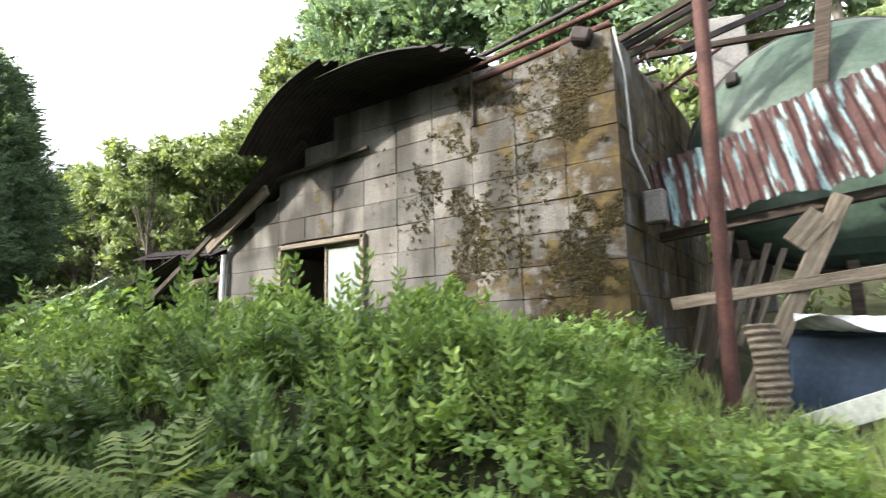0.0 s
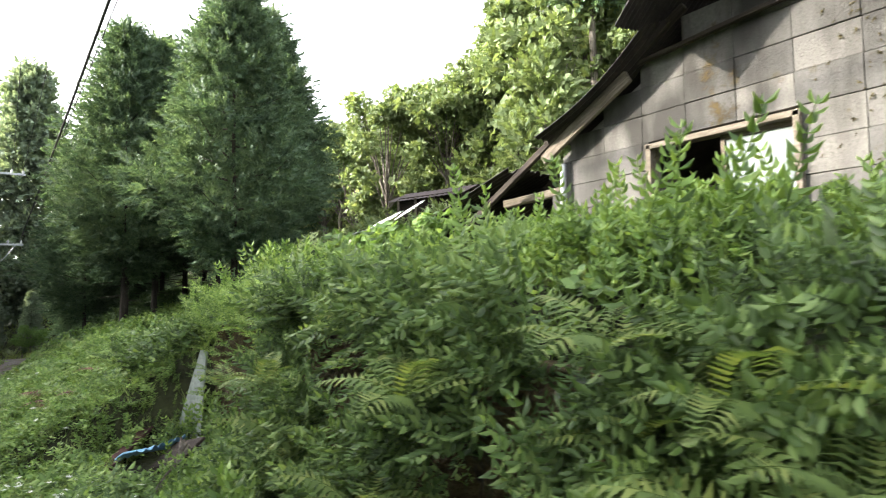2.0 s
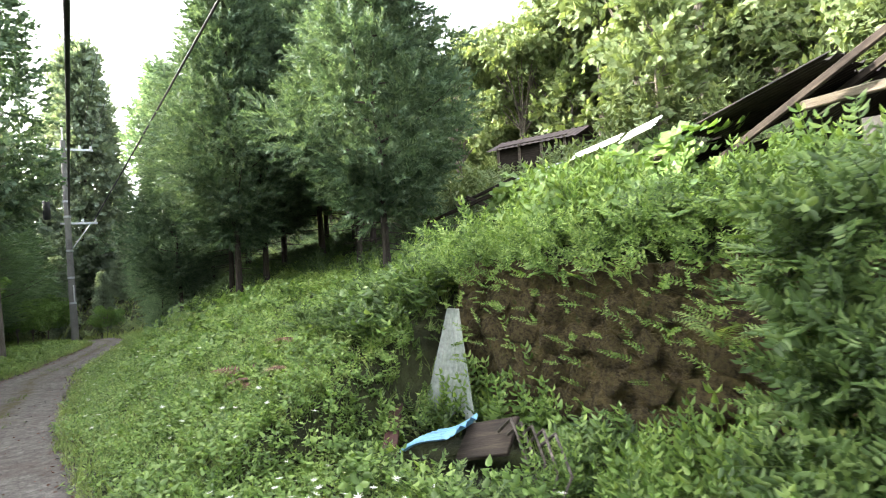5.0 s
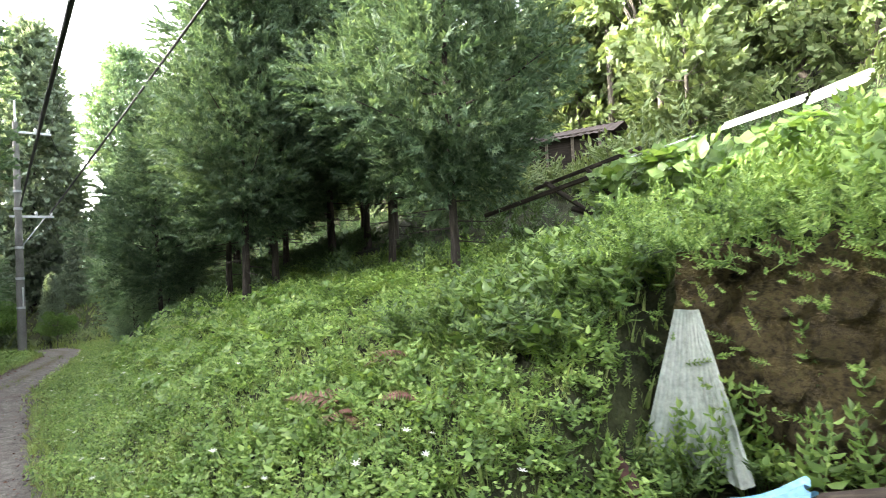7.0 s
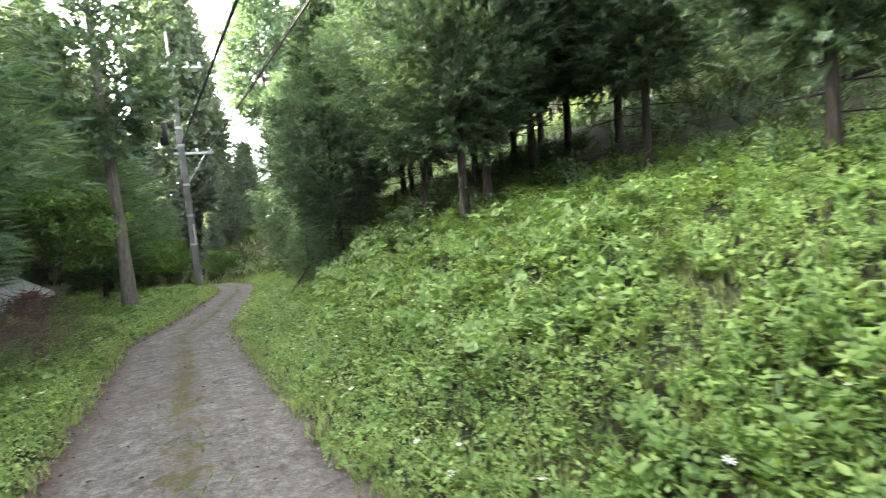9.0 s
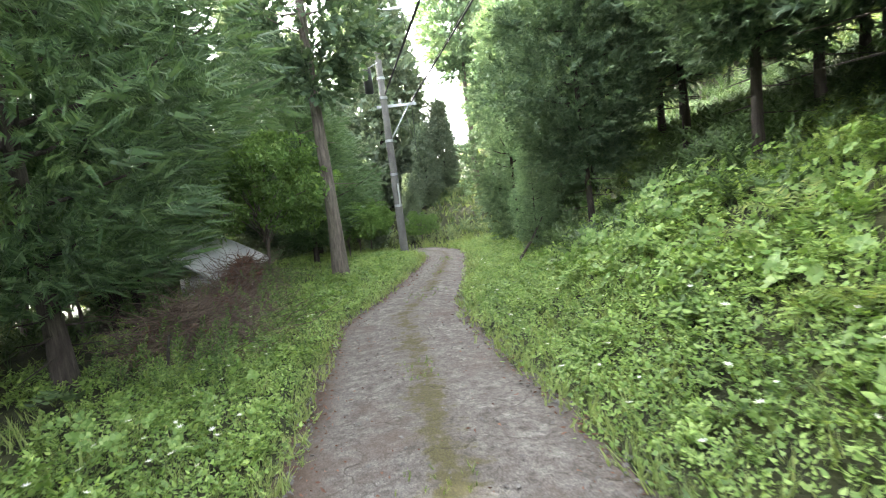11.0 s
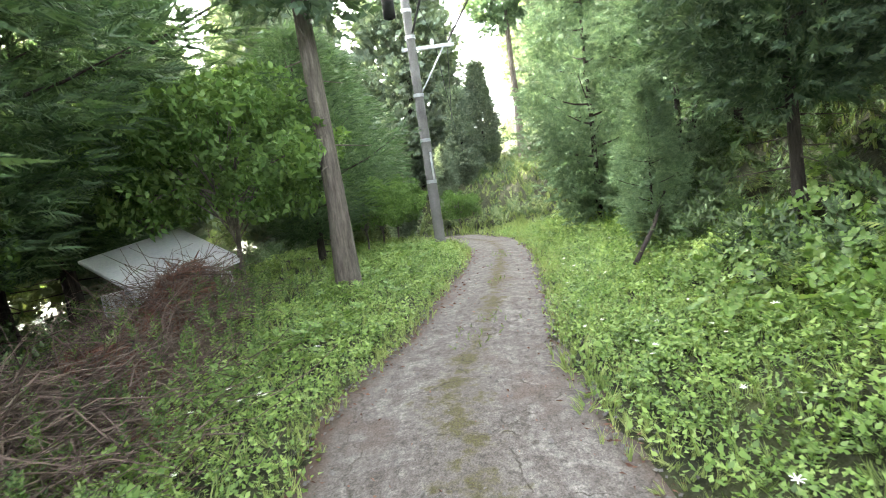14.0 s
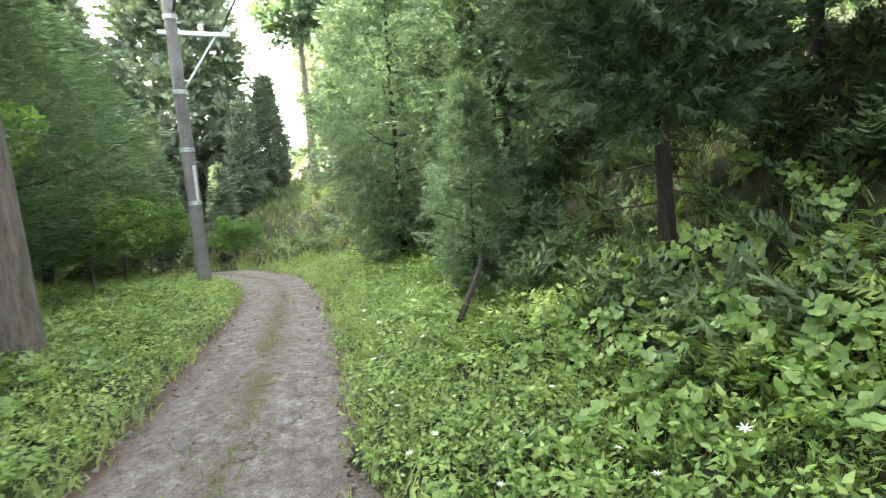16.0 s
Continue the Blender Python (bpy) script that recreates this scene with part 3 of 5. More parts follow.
        if z1 > WB + 0.05 and z0 < WT - 0.05 and x1 > WL + 0.02 and x0 < WR - 0.02:
            if x0 < WL - 0.05:
                x1 = WL
            elif x1 > WR + 0.05:
                x0 = WR
            else:
                continue
        lay_block(wall_front, x0, x1, z0, z1, 0.05, 0)
for row in range(-4, 8):
    z0, z1 = row * BH, row * BH + BH
    for col in range(0, 9):
        y0 = 0.1 + col * BL
        if z1 > 1.85 + 0.12 * y0 + 0.1 or z0 < Z0 - 0.3 or y0 + BL > 4.05:
            continue
        lay_block(wall_side, y0, y0 + BL, z0, z1, -0.05, 90)

foundation = part("foundation", bm_box((5.1, 0.3, 0.5), (-2.45, 0.06, -1.1), 0.02), M["mortar"])
tagged(foundation, "low concrete footing under the block wall", "foundation", kind="structure")

window = thing("window_1", "broken sliding window in a weathered wooden frame", "window", kind="structure")
part("window_frame", bm_box((1.3, 0.14, 0.05), ((WL + WR) / 2, 0.02, WT - 0.02), 0.005), M["wood"], window)
part("window_frame", bm_box((0.05, 0.14, WT - WB), (WL + 0.02, 0.02, (WT + WB) / 2), 0.005), M["wood"], window)
part("window_frame", bm_box((0.05, 0.14, WT - WB), (WR - 0.02, 0.02, (WT + WB) / 2), 0.005), M["wood"], window)
part("window_sill", bm_box((1.3, 0.2, 0.05), ((WL + WR) / 2, 0.0, WB + 0.02), 0.005), M["wood"], window)
sash = part("sash", bm_box((0.035, 0.03, 0.86), (-3.2, 0.05, 0.03), 0.004), M["wood"], window)
part("sash_rail", bm_box((0.62, 0.03, 0.045), (-2.9, 0.05, 0.43), 0.004), M["wood"], sash)
part("sash_rail", bm_box((0.62, 0.03, 0.045), (-2.9, 0.05, -0.38), 0.004), M["wood"], sash)
part("pane", bm_box((0.57, 0.008, 0.77), (-2.9, 0.055, 0.02)), M["glass_old"], sash, "clouded glass pane")


def corrugated(length, width, pitch=0.076, depth=0.016, curve=lambda u, v: (0, 0, 0), nu=14, torn=0.0, seed=1):
    """A corrugated sheet: ribs run along x (length); curve bends it."""
    r = np.random.default_rng(seed)
    nv = max(8, int(width / pitch * 6))
    us, vs = np.linspace(0, 1, nu), np.linspace(0, 1, nv)
    U, W = np.meshgrid(us, vs, indexing="ij")
    edge = torn * (np.interp(vs, np.linspace(0, 1, 14), r.uniform(0, 1, 14)))
    L = U * (length - edge[None])
    P = np.stack([L, (W - 0.5) * width, depth * np.sin(W * width / pitch * 2 * np.pi)], -1)
    P = P + np.array([[curve(a, c) for c in vs] for a in us])
    top = P.reshape(-1, 3)
    nrm = np.array([0, 0, 0.004])
    V = np.vstack([top, top - nrm])
    i, j = np.meshgrid(np.arange(nu - 1), np.arange(nv - 1), indexing="ij")
    F = np.stack([i * nv + j, (i + 1) * nv + j, (i + 1) * nv + j + 1, i * nv + j + 1], -1).reshape(-1, 4)
    return V, np.vstack([F, F[:, ::-1] + nu * nv])


def sheet(name, label, m, mat, length, width, group="", **kw):
    V, F = corrugated(length, width, **kw)
    ob = new(name, mesh_np(name, V, F, mat, True))
    ob.matrix_world = m
    return tagged(ob, label, "metal sheet", group)


def aim(origin, along, up=(0, 0, 1)):
    """A pose with x along, z near up."""
    x = Vector(along).normalized()
    y = Vector(up).cross(x).normalized()
    z = x.cross(y)
    m = Matrix((x, y, z)).transposed().to_4x4()
    m.translation = origin
    return m


# bent roof sheets hanging over the gable, and the rafters they lay on
sheet("roof_sheet", "blackened corrugated roof sheet curling over the gable", aim((-3.75, -0.05, 1.55), (1.35, 0.0, 0.75)), M["dark_iron"], 1.45, 1.5, "roof sheets",
      curve=lambda u, v: (0, 0, 0.16 * np.sin(3 * u) - 0.25 * (1 - v) ** 2), torn=0.15)
sheet("roof_sheet", "blackened corrugated roof sheet curling over the gable", aim((-2.6, -0.05, 2.1), (1.5, 0.0, -0.18)), M["dark_iron"], 1.6, 1.3, "roof sheets",
      curve=lambda u, v: (0, 0, 0.1 * np.sin(2.5 * u) - 0.2 * (1 - v) ** 2), torn=0.3, seed=4)
sheet("roof_sheet", "rusty corrugated sheet sagging at the eave", aim((-5.0, 0.1, 0.78), (1.6, 0.0, 0.86)), M["dark_iron"], 1.7, 0.9, "roof sheets",
      curve=lambda u, v: (0, 0, -0.1 * np.sin(3 * u)), torn=0.2, seed=5)


def beam(name, label, a, b, w, h, mat, group="", category="beam"):
    a, b = Vector(a), Vector(b)
    bm = bm_box(((b - a).length, w, h), ((b - a).length / 2, 0, 0), min(w, h) * 0.12)
    ob = part(name, bm, mat)
    ob.matrix_world = aim(a, b - a)
    return tagged(ob, label, category, group)


def pipe(name, label, pts, r, mat, group="", category="pipe", sides=8):
    V, F = tube_np(pts, r, sides)
    ob = new(name, mesh_np(name, V, F, mat, True))
    return tagged(ob, label, category, group)


beam("verge_board", "weathered wooden verge board along the gable eave", (-5.05, -0.16, 0.57), (-3.95, -0.16, 1.16), 0.05, 0.13, M["wood"])
beam("rafter", "charred rafter sticking out past the eave", (-6.7, -0.25, -0.28), (-3.4, -0.1, 1.62), 0.06, 0.07, M["dark_wood"], "rafters")
beam("rafter", "charred rafter sticking out past the eave", (-6.5, 0.5, -0.1), (-3.4, 0.6, 1.72), 0.06, 0.07, M["dark_wood"], "rafters")
beam("purlin", "dark wooden purlin across the gable wall", (-3.95, -0.06, 1.28), (-2.5, -0.06, 1.38), 0.05, 0.04, M["dark_wood"])
pipe("downpipe", "pale grey downpipe at the wall end", [(-4.86, -0.06, 0.5), (-4.88, -0.06, -0.7)], 0.035, M["steel"])
pipe("roof_pipe", "rusty pipe running along the wall top", [(-1.6, 0.0, 1.86), (0.15, 0.0, 2.05)], 0.025, M["rust"], "roof pipes")
pipe("roof_pipe", "rusty pipe running along the wall top", [(-2.4, 0.3, 2.0), (0.5, 0.3, 2.45)], 0.025, M["dark_iron"], "roof pipes")
pipe("roof_pipe", "rusty pipe running along the wall top", [(-1.3, 0.0, 1.75), (0.0, 0.02, 1.9)], 0.03, M["rust"], "roof pipes")
pipe("red_post", "tall rust-red iron post standing in the grass", [(0.63, -0.3, -1.35), (0.66, -0.3, 0.5), (0.71, -0.3, 3.2)], 0.048, M["rust"], "", "post", 12)

# ---- trees ----
def needle_tuft(r, count=26):
    """A drooping spray of needles along +z, one unit long."""
    V, F = [], []
    for k in range(count):
        u = (k + 0.5) / count
        a = r.uniform(0, 6.28)
        base = np.array([0.06 * np.sin(3 * u), 0.0, 0.85 * u])
        d = np.array([np.cos(a) * 0.8, np.sin(a) * 0.8, 0.9])
        d /= np.linalg.norm(d)
        s = np.cross(d, (0.3, 0.5, 0.8))
        s /= np.linalg.norm(s)
        L = 0.34 * (1.15 - 0.6 * u)
        w = 0.05 if count > 12 else 0.1
        n = len(V)
        V += [base - s * w, base + s * w, base + d * L]
        F.append((n, n + 1, n + 2))
    return np.array(V), np.array(F)


def flat_spray(r, count=6):
    """A flat feathered spray along +z."""
    leaf = (np.array([(-0.09, 0, 0), (0.09, 0, 0), (0.0, 0.02, 1.0)]), np.array([(0, 1, 2)]))
    rows = []
    for k in range(count):
        u = k / count
        for sgn in (-1, 1):
            rows.append(((0, 0, u), (sgn * 0.8, r.uniform(-0.1, 0.1), 0.7), r.uniform(-0.4, 0.4), 0.42 * (1.1 - 0.7 * u)))
    rows.append(((0, 0, 0.2), (0, 0, 1), 0, 0.9))
    return many(leaf, rows)


def leaf_bunch(r, count=8, size=0.42, width=0.5):
    leaf, rows = small_leaf_np(1, width, 0.25), []
    for _ in range(count):
        d = r.normal(size=3)
        d /= np.linalg.norm(d)
        rows.append((r.uniform(-0.3, 0.3, 3), d * (1, 1, 0.6) + (0, 0, 0.15), r.uniform(0, 6.28), size * r.uniform(0.7, 1.2)))
    return many(leaf, rows)


def conifer(seed, height, spread, bare, count, tuft, size, trunk_r=0.065, top=0.9, belly=0.18, hole=0.0, lift=0.35, flat=0.85):
    """Trunk and limbs, and needles, as two sets of corners and faces."""
    r = np.random.default_rng(seed)
    zs = np.linspace(0, height, 9)
    wob = np.cumsum(r.normal(0, 0.02, (9, 2)), 0)
    wob -= wob[0]
    spine = np.column_stack([wob, zs])
    wood = [tube_np(spine - (0, 0, 0.3), trunk_r * (1 - 0.9 * zs / height) * (1 + 0.35 * np.exp(-zs / 0.35)), 9)]
    ph = r.uniform(0, 6.28, 8)

    def reach(u, a):
        body = np.minimum(1, (u / belly + 0.35) / 1.35) * (1 - np.maximum(u - belly, 0) / (1 - belly)) ** top
        lumps = 1 + 0.16 * np.sin(3 * a + ph[0] + 9 * u) + 0.13 * np.sin(5 * a - 14 * u + ph[1]) + 0.1 * np.sin(2 * a + 23 * u + ph[2]) + 0.09 * np.sin(9 * a + 31 * u + ph[3])
        return spread * body * lumps * 0.9 + 0.08

    for k in range(34):
        u = (k + r.uniform(0, 1)) / 34
        h, g = bare + (height - bare) * u, k * 2.4 + r.uniform(-0.5, 0.5)
        q = float(reach(u, g)) * 0.9
        t = np.linspace(0, 1, 4)
        pts = np.column_stack([np.interp(h, zs, wob[:, 0]) + np.cos(g) * q * t, np.interp(h, zs, wob[:, 1]) + np.sin(g) * q * t, h + q * (0.1 * t + 0.25 * t * t - 0.12)])
        wood.append(tube_np(pts, np.linspace(0.022, 0.005, 4) * (0.5 + q / 2), 4))
    for k in range(7):
        h, g = bare * (0.45 + 0.5 * k / 7), k * 2.1
        q = r.uniform(0.3, 0.9)
        wood.append(tube_np([(0, 0, h), (np.cos(g) * q, np.sin(g) * q, h - 0.1 * q)], [0.014, 0.004], 4))
    # the crown: clumps of sprays set out over the limbs
    per = 18
    n = count // per
    u = (np.arange(n) + r.uniform(0, 1, n)) / n
    u = u ** 1.2
    a = np.arange(n) * 2.39996 + r.uniform(-0.4, 0.4, n)
    keep = r.uniform(0, 1, n) > hole * 0.4
    u, a = u[keep], a[keep]
    n = len(u)
    q = reach(u, a) * r.uniform(0.2, 1.0, n) ** 0.45
    h = bare + (height - bare) * u + r.normal(0, 0.08, n)
    C = np.column_stack([np.interp(h, zs, wob[:, 0]) + np.cos(a) * q, np.interp(h, zs, wob[:, 1]) + np.sin(a) * q, h + 0.12 * q])
    ball = spread * (0.13 + 0.1 * (1 - u)) * r.uniform(0.8, 1.25, n)
    d = r.normal(size=(n, per, 3))
    d /= np.linalg.norm(d, axis=2)[..., None]
    out = np.column_stack([np.cos(a), np.sin(a), np.full(n, lift)])
    P = C[:, None] + d * ball[:, None, None] * np.array([1, 1, flat]) * r.uniform(0.55, 1.0, (n, per, 1))
    D = d * (0.75, 0.75, 0.75 * flat) + 0.75 * out[:, None] + r.normal(0, 0.22, (n, per, 3))
    n = n * per
    return wood, scatter(tuft, P.reshape(n, 3), D.reshape(n, 3), r.uniform(0, 6.28, n), size * r.uniform(0.7, 1.3, n))


def broadleaf(seed, height, spread, bunch, size, clumps=26, per=30, trunk_r=0.13, low=0.35):
    r = np.random.default_rng(seed)
    fork = height * low
    wood = [tube_np([(0, 0, -0.3), (0.05, 0.03, fork * 0.5), (0.0, 0.08, fork), (0.1, 0, height * 0.8)], [trunk_r * 1.3, trunk_r, trunk_r * 0.8, 0.02], 8)]
    P, D = [], []
    for k in range(clumps):
        a, e = k * 2.4, r.uniform(0, 1)
        rad = spread * np.sqrt(1 - (2 * e - 0.85) ** 2 * 0.75) * r.uniform(0.55, 1.0)
        c = np.array([np.cos(a) * rad, np.sin(a) * rad, fork + (height - fork) * e * r.uniform(0.9, 1.05)])
        s = np.array([0, 0, fork * r.uniform(0.6, 1.2)])
        mid = (s + c) / 2 + (0, 0, 0.15 * spread)
        wood.append(tube_np([s, mid, c], [trunk_r * 0.4, trunk_r * 0.22, 0.01], 5))
        d = r.normal(size=(per, 3))
        d /= np.linalg.norm(d, axis=1)[:, None]
        P.append(c + d * np.array([0.34, 0.34, 0.22]) * spread * r.uniform(0.6, 1.15) * r.uniform(0.75, 1.0, (per, 1)))
        D.append(d + (0, 0, 0.5))
    P, D = np.vstack(P), np.vstack(D)
    return wood, scatter(bunch, P, D, r.uniform(0, 6.28, len(P)), size * r.uniform(0.7, 1.3, len(P)))


def tree_thing(name, label, category, wood, crown, bark, leaves, group=""):
    base = thing(name, label, category, group=group)
    w = new("trunk", mesh_np("trunk", *wood[0], bark, True))
    w.parent = base
    l = new("branchwork", mesh_np("branchwork", *join_np(wood[1:]), bark, True))
    l.parent = base
    tagged(l, kind="stuff")
    c = new("crown", mesh_np("crown", *crown, leaves))
    c.parent = base
    tagged(c, kind="stuff")
    return base


def stand(proto, spots):
    """Copies of a tree at rows of x, y, turn and size; the first takes the tree itself."""
    for k, (x, y, turn, s) in enumerate(spots):
        m = pose(x, y, float(land(x, y)) - 0.05, 0, 0, turn)
        ob = proto if k == 0 else copy_thing(proto, m)
        ob.matrix_basis = m @ Matrix.Scale(s, 4)


r0 = np.random.default_rng(3)
tuft_a, tuft_b = needle_tuft(r0, 17), needle_tuft(r0, 10)
CED = "dark green cedar with a bare lower trunk on the grassy slope"
cedar_a = tree_thing("cedar", CED, "tree", *conifer(11, 6.8, 1.7, 1.35, 4900, tuft_a, 0.36, 0.075, 1.0, 0.22), M["bark"], M["sugi"], "cedars on the slope")
stand(cedar_a, [(-11.35, -1.68, 0, 0.9), (-15.85, 0.3, 80, 1.1), (-18.4, -1.14, 200, 1.05), (-22.35, -1.08, 250, 1.15)])
cedar_b = tree_thing("cedar", CED, "tree", *conifer(12, 7.6, 1.65, 1.8, 4900, tuft_a, 0.37, 0.08, 1.0, 0.22), M["bark"], M["sugi"], "cedars on the slope")
stand(cedar_b, [(-14.19, -0.85, 30, 0.86), (-17.5, 0.6, 150, 1.1), (-19.3, 0.45, 20, 1.05), (-20.9, -1.5, 300, 0.95), (-23.7, -2.05, 100, 0.85), (-16.15, -2.3, 60, 0.92)])
cedar_c = tree_thing("cedar", CED, "tree", *conifer(13, 8.0, 1.8, 1.7, 4900, tuft_a, 0.38, 0.085, 1.0, 0.22), M["bark"], M["sugi"], "cedars on the slope")
stand(cedar_c, [(-15.7, -3.0, 0, 0.9), (-17.6, -2.75, 70, 0.82), (-17.35, -0.45, 160, 1.05), (-20.78, -3.44, 220, 0.76), (-25.35, -1.75, 40, 0.85), (-28.5, -1.0, 320, 0.85), (-20.5, 2.2, 130, 1.1), (-24.6, 0.8, 10, 1.15)])
PALE = "pale grey-green cypress with drooping sprays reaching the ground"
pale = tree_thing("cypress", PALE, "tree", *conifer(14, 8.0, 1.75, 0.3, 4300, tuft_a, 0.36, 0.08, 0.75, 0.25, 0.0, 0.0), M["bark"], M["sugi_pale"], "cypresses by the lane")
stand(pale, [(-26.7, -3.05, 0, 0.8), (-29.8, -1.8, 110, 0.75), (-24.4, -2.6, 250, 0.7), (-33.5, -0.9, 200, 0.75), (-23.15, -3.7, 60, 0.3)])
# Haze is painted into these needles, whatever the tree's distance.
tall = tree_thing("tall_cedar", "tall cedar rising behind the utility pole, haze put into its needles", "tree", *conifer(15, 13, 2.1, 0.6, 5200, tuft_b, 0.78, 0.25, 0.75, 0.2), M["bark"], M["sugi_hazy"], "tall cedars")
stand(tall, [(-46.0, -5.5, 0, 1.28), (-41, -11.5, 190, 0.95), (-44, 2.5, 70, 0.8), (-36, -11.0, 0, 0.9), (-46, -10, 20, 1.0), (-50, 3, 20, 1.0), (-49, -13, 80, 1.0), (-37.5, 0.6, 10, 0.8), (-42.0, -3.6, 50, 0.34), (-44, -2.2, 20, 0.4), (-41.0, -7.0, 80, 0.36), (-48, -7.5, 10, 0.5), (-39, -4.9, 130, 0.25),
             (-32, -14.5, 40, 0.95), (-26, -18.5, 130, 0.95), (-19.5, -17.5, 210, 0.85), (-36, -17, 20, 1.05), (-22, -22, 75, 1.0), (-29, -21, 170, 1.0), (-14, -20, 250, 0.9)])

# the big trunk beside the lane and the growth round it
big = tree_thing("big_cedar", "large grey cedar trunk standing beside the lane", "tree", *conifer(21, 13, 1.7, 4.2, 2600, tuft_b, 0.5, 0.165, 0.5, 0.15, 0.4), M["bark_grey"], M["sugi"], "")
stand(big, [(-24.1, -8.0, 0, 1.0)])
spray = flat_spray(r0)
feather = tree_thing("hinoki", "feathery dark green cypress overhanging the verge", "tree", *conifer(22, 7.5, 2.7, 1.1, 8600, spray, 0.29, 0.13, 0.5, 0.25, 0.1, 0.05, 0.35), M["bark"], M["hinoki"], "feathery cypresses")
# Cypresses from x -11.2 to 0.5 stand unseen, added to block the sun.
stand(feather, [(-17.9, -10.6, 0, 0.95), (-21.6, -11.6, 90, 1.0), (-14.6, -11.6, 200, 1.0), (-27.3, -8.75, 140, 0.62), (-26.5, -13.2, 20, 1.2), (-31.5, -9.0, 260, 0.8),
                (-11.2, -12.4, 10, 1.2), (-7.5, -12.6, 50, 1.3), (-3.5, -12.5, 120, 1.3), (0.5, -13.5, 10, 1.4), (-34.5, -8.6, 99, 0.75), (-19.6, -13.2, 30, 1.3), (-24.3, -13.0, 170, 1.3), (-13.2, -14.0, 280, 1.3)])
bunch = leaf_bunch(r0)
shrub = tree_thing("shrub", "many-stemmed green shrub by the brush heap", "shrub", *broadleaf(23, 2.6, 1.3, bunch, 0.2, 34, 60, 0.03, 0.42), M["bark_grey"], M["broad"], "shrubs")
stand(shrub, [(-24.2, -9.5, 0, 1.25), (-28.6, -7.9, 90, 0.7), (-33, -7.2, 0, 0.8), (-26, -11.2, 200, 1.4), (-30.8, -7.6, 10, 0.7), (-36, -4.9, 100, 0.6), (-21.0, -11.9, 150, 0.9), (-19.0, -12.6, 30, 1.1)])
bank_shrub = tree_thing("bank_shrub", "leafy bright green shrub standing before the block wall", "shrub", *broadleaf(24, 1.25, 0.55, leaf_bunch(r0, 7, 0.5, 0.55), 0.17, 22, 22, 0.012, 0.2), M["stem"], M["weed"], "shrubs before the wall")
stand(bank_shrub, [(-3.0, -0.75, 0, 0.62), (-2.45, -1.0, 70, 0.5), (-1.25, -0.7, 140, 0.6), (-0.75, -1.1, 200, 0.4), (-4.2, -1.2, 250, 0.5), (-5.4, -1.5, 30, 0.55), (-1.8, -1.6, 300, 0.42)])
hill_bunch = leaf_bunch(r0, 12, 0.38, 0.6)
HILL = "sunlit yellow-green tree on the wooded hillside"
ha = tree_thing("hill_tree", HILL, "tree", *broadleaf(31, 5.6, 2.2, hill_bunch, 0.62, 26, 17, 0.1), M["bark_grey"], M["hill"], "hillside trees")
hb = tree_thing("hill_tree", HILL, "tree", *broadleaf(32, 6.6, 1.9, hill_bunch, 0.6, 28, 17, 0.1, 0.2), M["bark_grey"], M["hill"], "hillside trees")
hc = tree_thing("hill_cedar", "cedar with a bare straight trunk on the hillside", "tree", *conifer(33, 10, 1.7, 4.8, 1300, tuft_b, 0.62, 0.16), M["bark_grey"], M["hill"], "hillside cedars")
hd = tree_thing("hill_conifer", "young conifer, light green to the ground", "tree", *conifer(34, 5.0, 1.5, 0.3, 560, tuft_b, 0.8, 0.08), M["bark_grey"], M["hill"], "young hillside conifers")
ridge = tree_thing("ridge_cedar", "tall cedar with a long bare trunk above the house", "tree", *conifer(35, 15, 2.3, 7.0, 2300, tuft_b, 0.72, 0.2, 0.5), M["bark_grey"], M["sugi_pale"], "ridge cedars")
stand(ridge, [(-14.2, 12.6, 0, 1.0), (-12.3, 14.0, 40, 1.05), (-10.2, 13.0, 80, 1.1), (-8.0, 14.2, 130, 1.1), (-5.6, 13.2, 10, 1.05), (-40.4, -1.2, 77, 0.9), (-3.0, 14.0, 77, 1.0), (-0.5, 12.5, 200, 0.95), (2.5, 13.0, 20, 1.0), (-17.2, 17.2, 260, 1.0)])
r1 = np.random.default_rng(5)
spots = {0: [], 1: [], 2: [(-15.3, 13.6, 90, 1.2), (-21.0, 15.0, 10, 1.1), (-18.5, 12.5, 200, 1.0)], 3: []}
for gxk in np.arange(-62, 12, 3.3):
    for gyk in np.arange(11, 46, 4.0):
        x, y = gxk + r1.uniform(-1.5, 1.5), gyk + r1.uniform(-1.8, 1.8)
        if gyk > 24 and r1.uniform() < 0.4:
            continue
        kind = int(r1.choice([0, 1, 2, 3], p=[0.32, 0.3, 0.1, 0.28]))
        spots[kind].append((x, y, r1.uniform(0, 360), r1.uniform(0.8, 1.15) * (1.25 if x < -14 else 1.0)))
for gxk in np.arange(-50, -8, 4.2):
    for gyk in (-17, -21, -26, -32):
        spots[int(r1.choice([0, 1, 2, 3], p=[0.3, 0.3, 0.1, 0.3]))].append((gxk + r1.uniform(-1.5, 1.5), gyk + r1.uniform(-1.5, 1.5), r1.uniform(0, 360), r1.uniform(0.9, 1.3)))
for proto, k in ((ha, 0), (hb, 1), (hc, 2), (hd, 3)):
    stand(proto, spots[k])

# ---- undergrowth ----
def sow(name, label, mats, tmpls, pos, up, size, lean=0.25, kind="stuff", category="undergrowth", seed=1):
    r = np.random.default_rng(seed)
    pick = r.integers(0, len(tmpls), len(pos))
    out = []
    axis = up + r.normal(0, lean, (len(pos), 3)) * (1, 1, 0.3)
    for k, t in enumerate(tmpls):
        s = pick == k
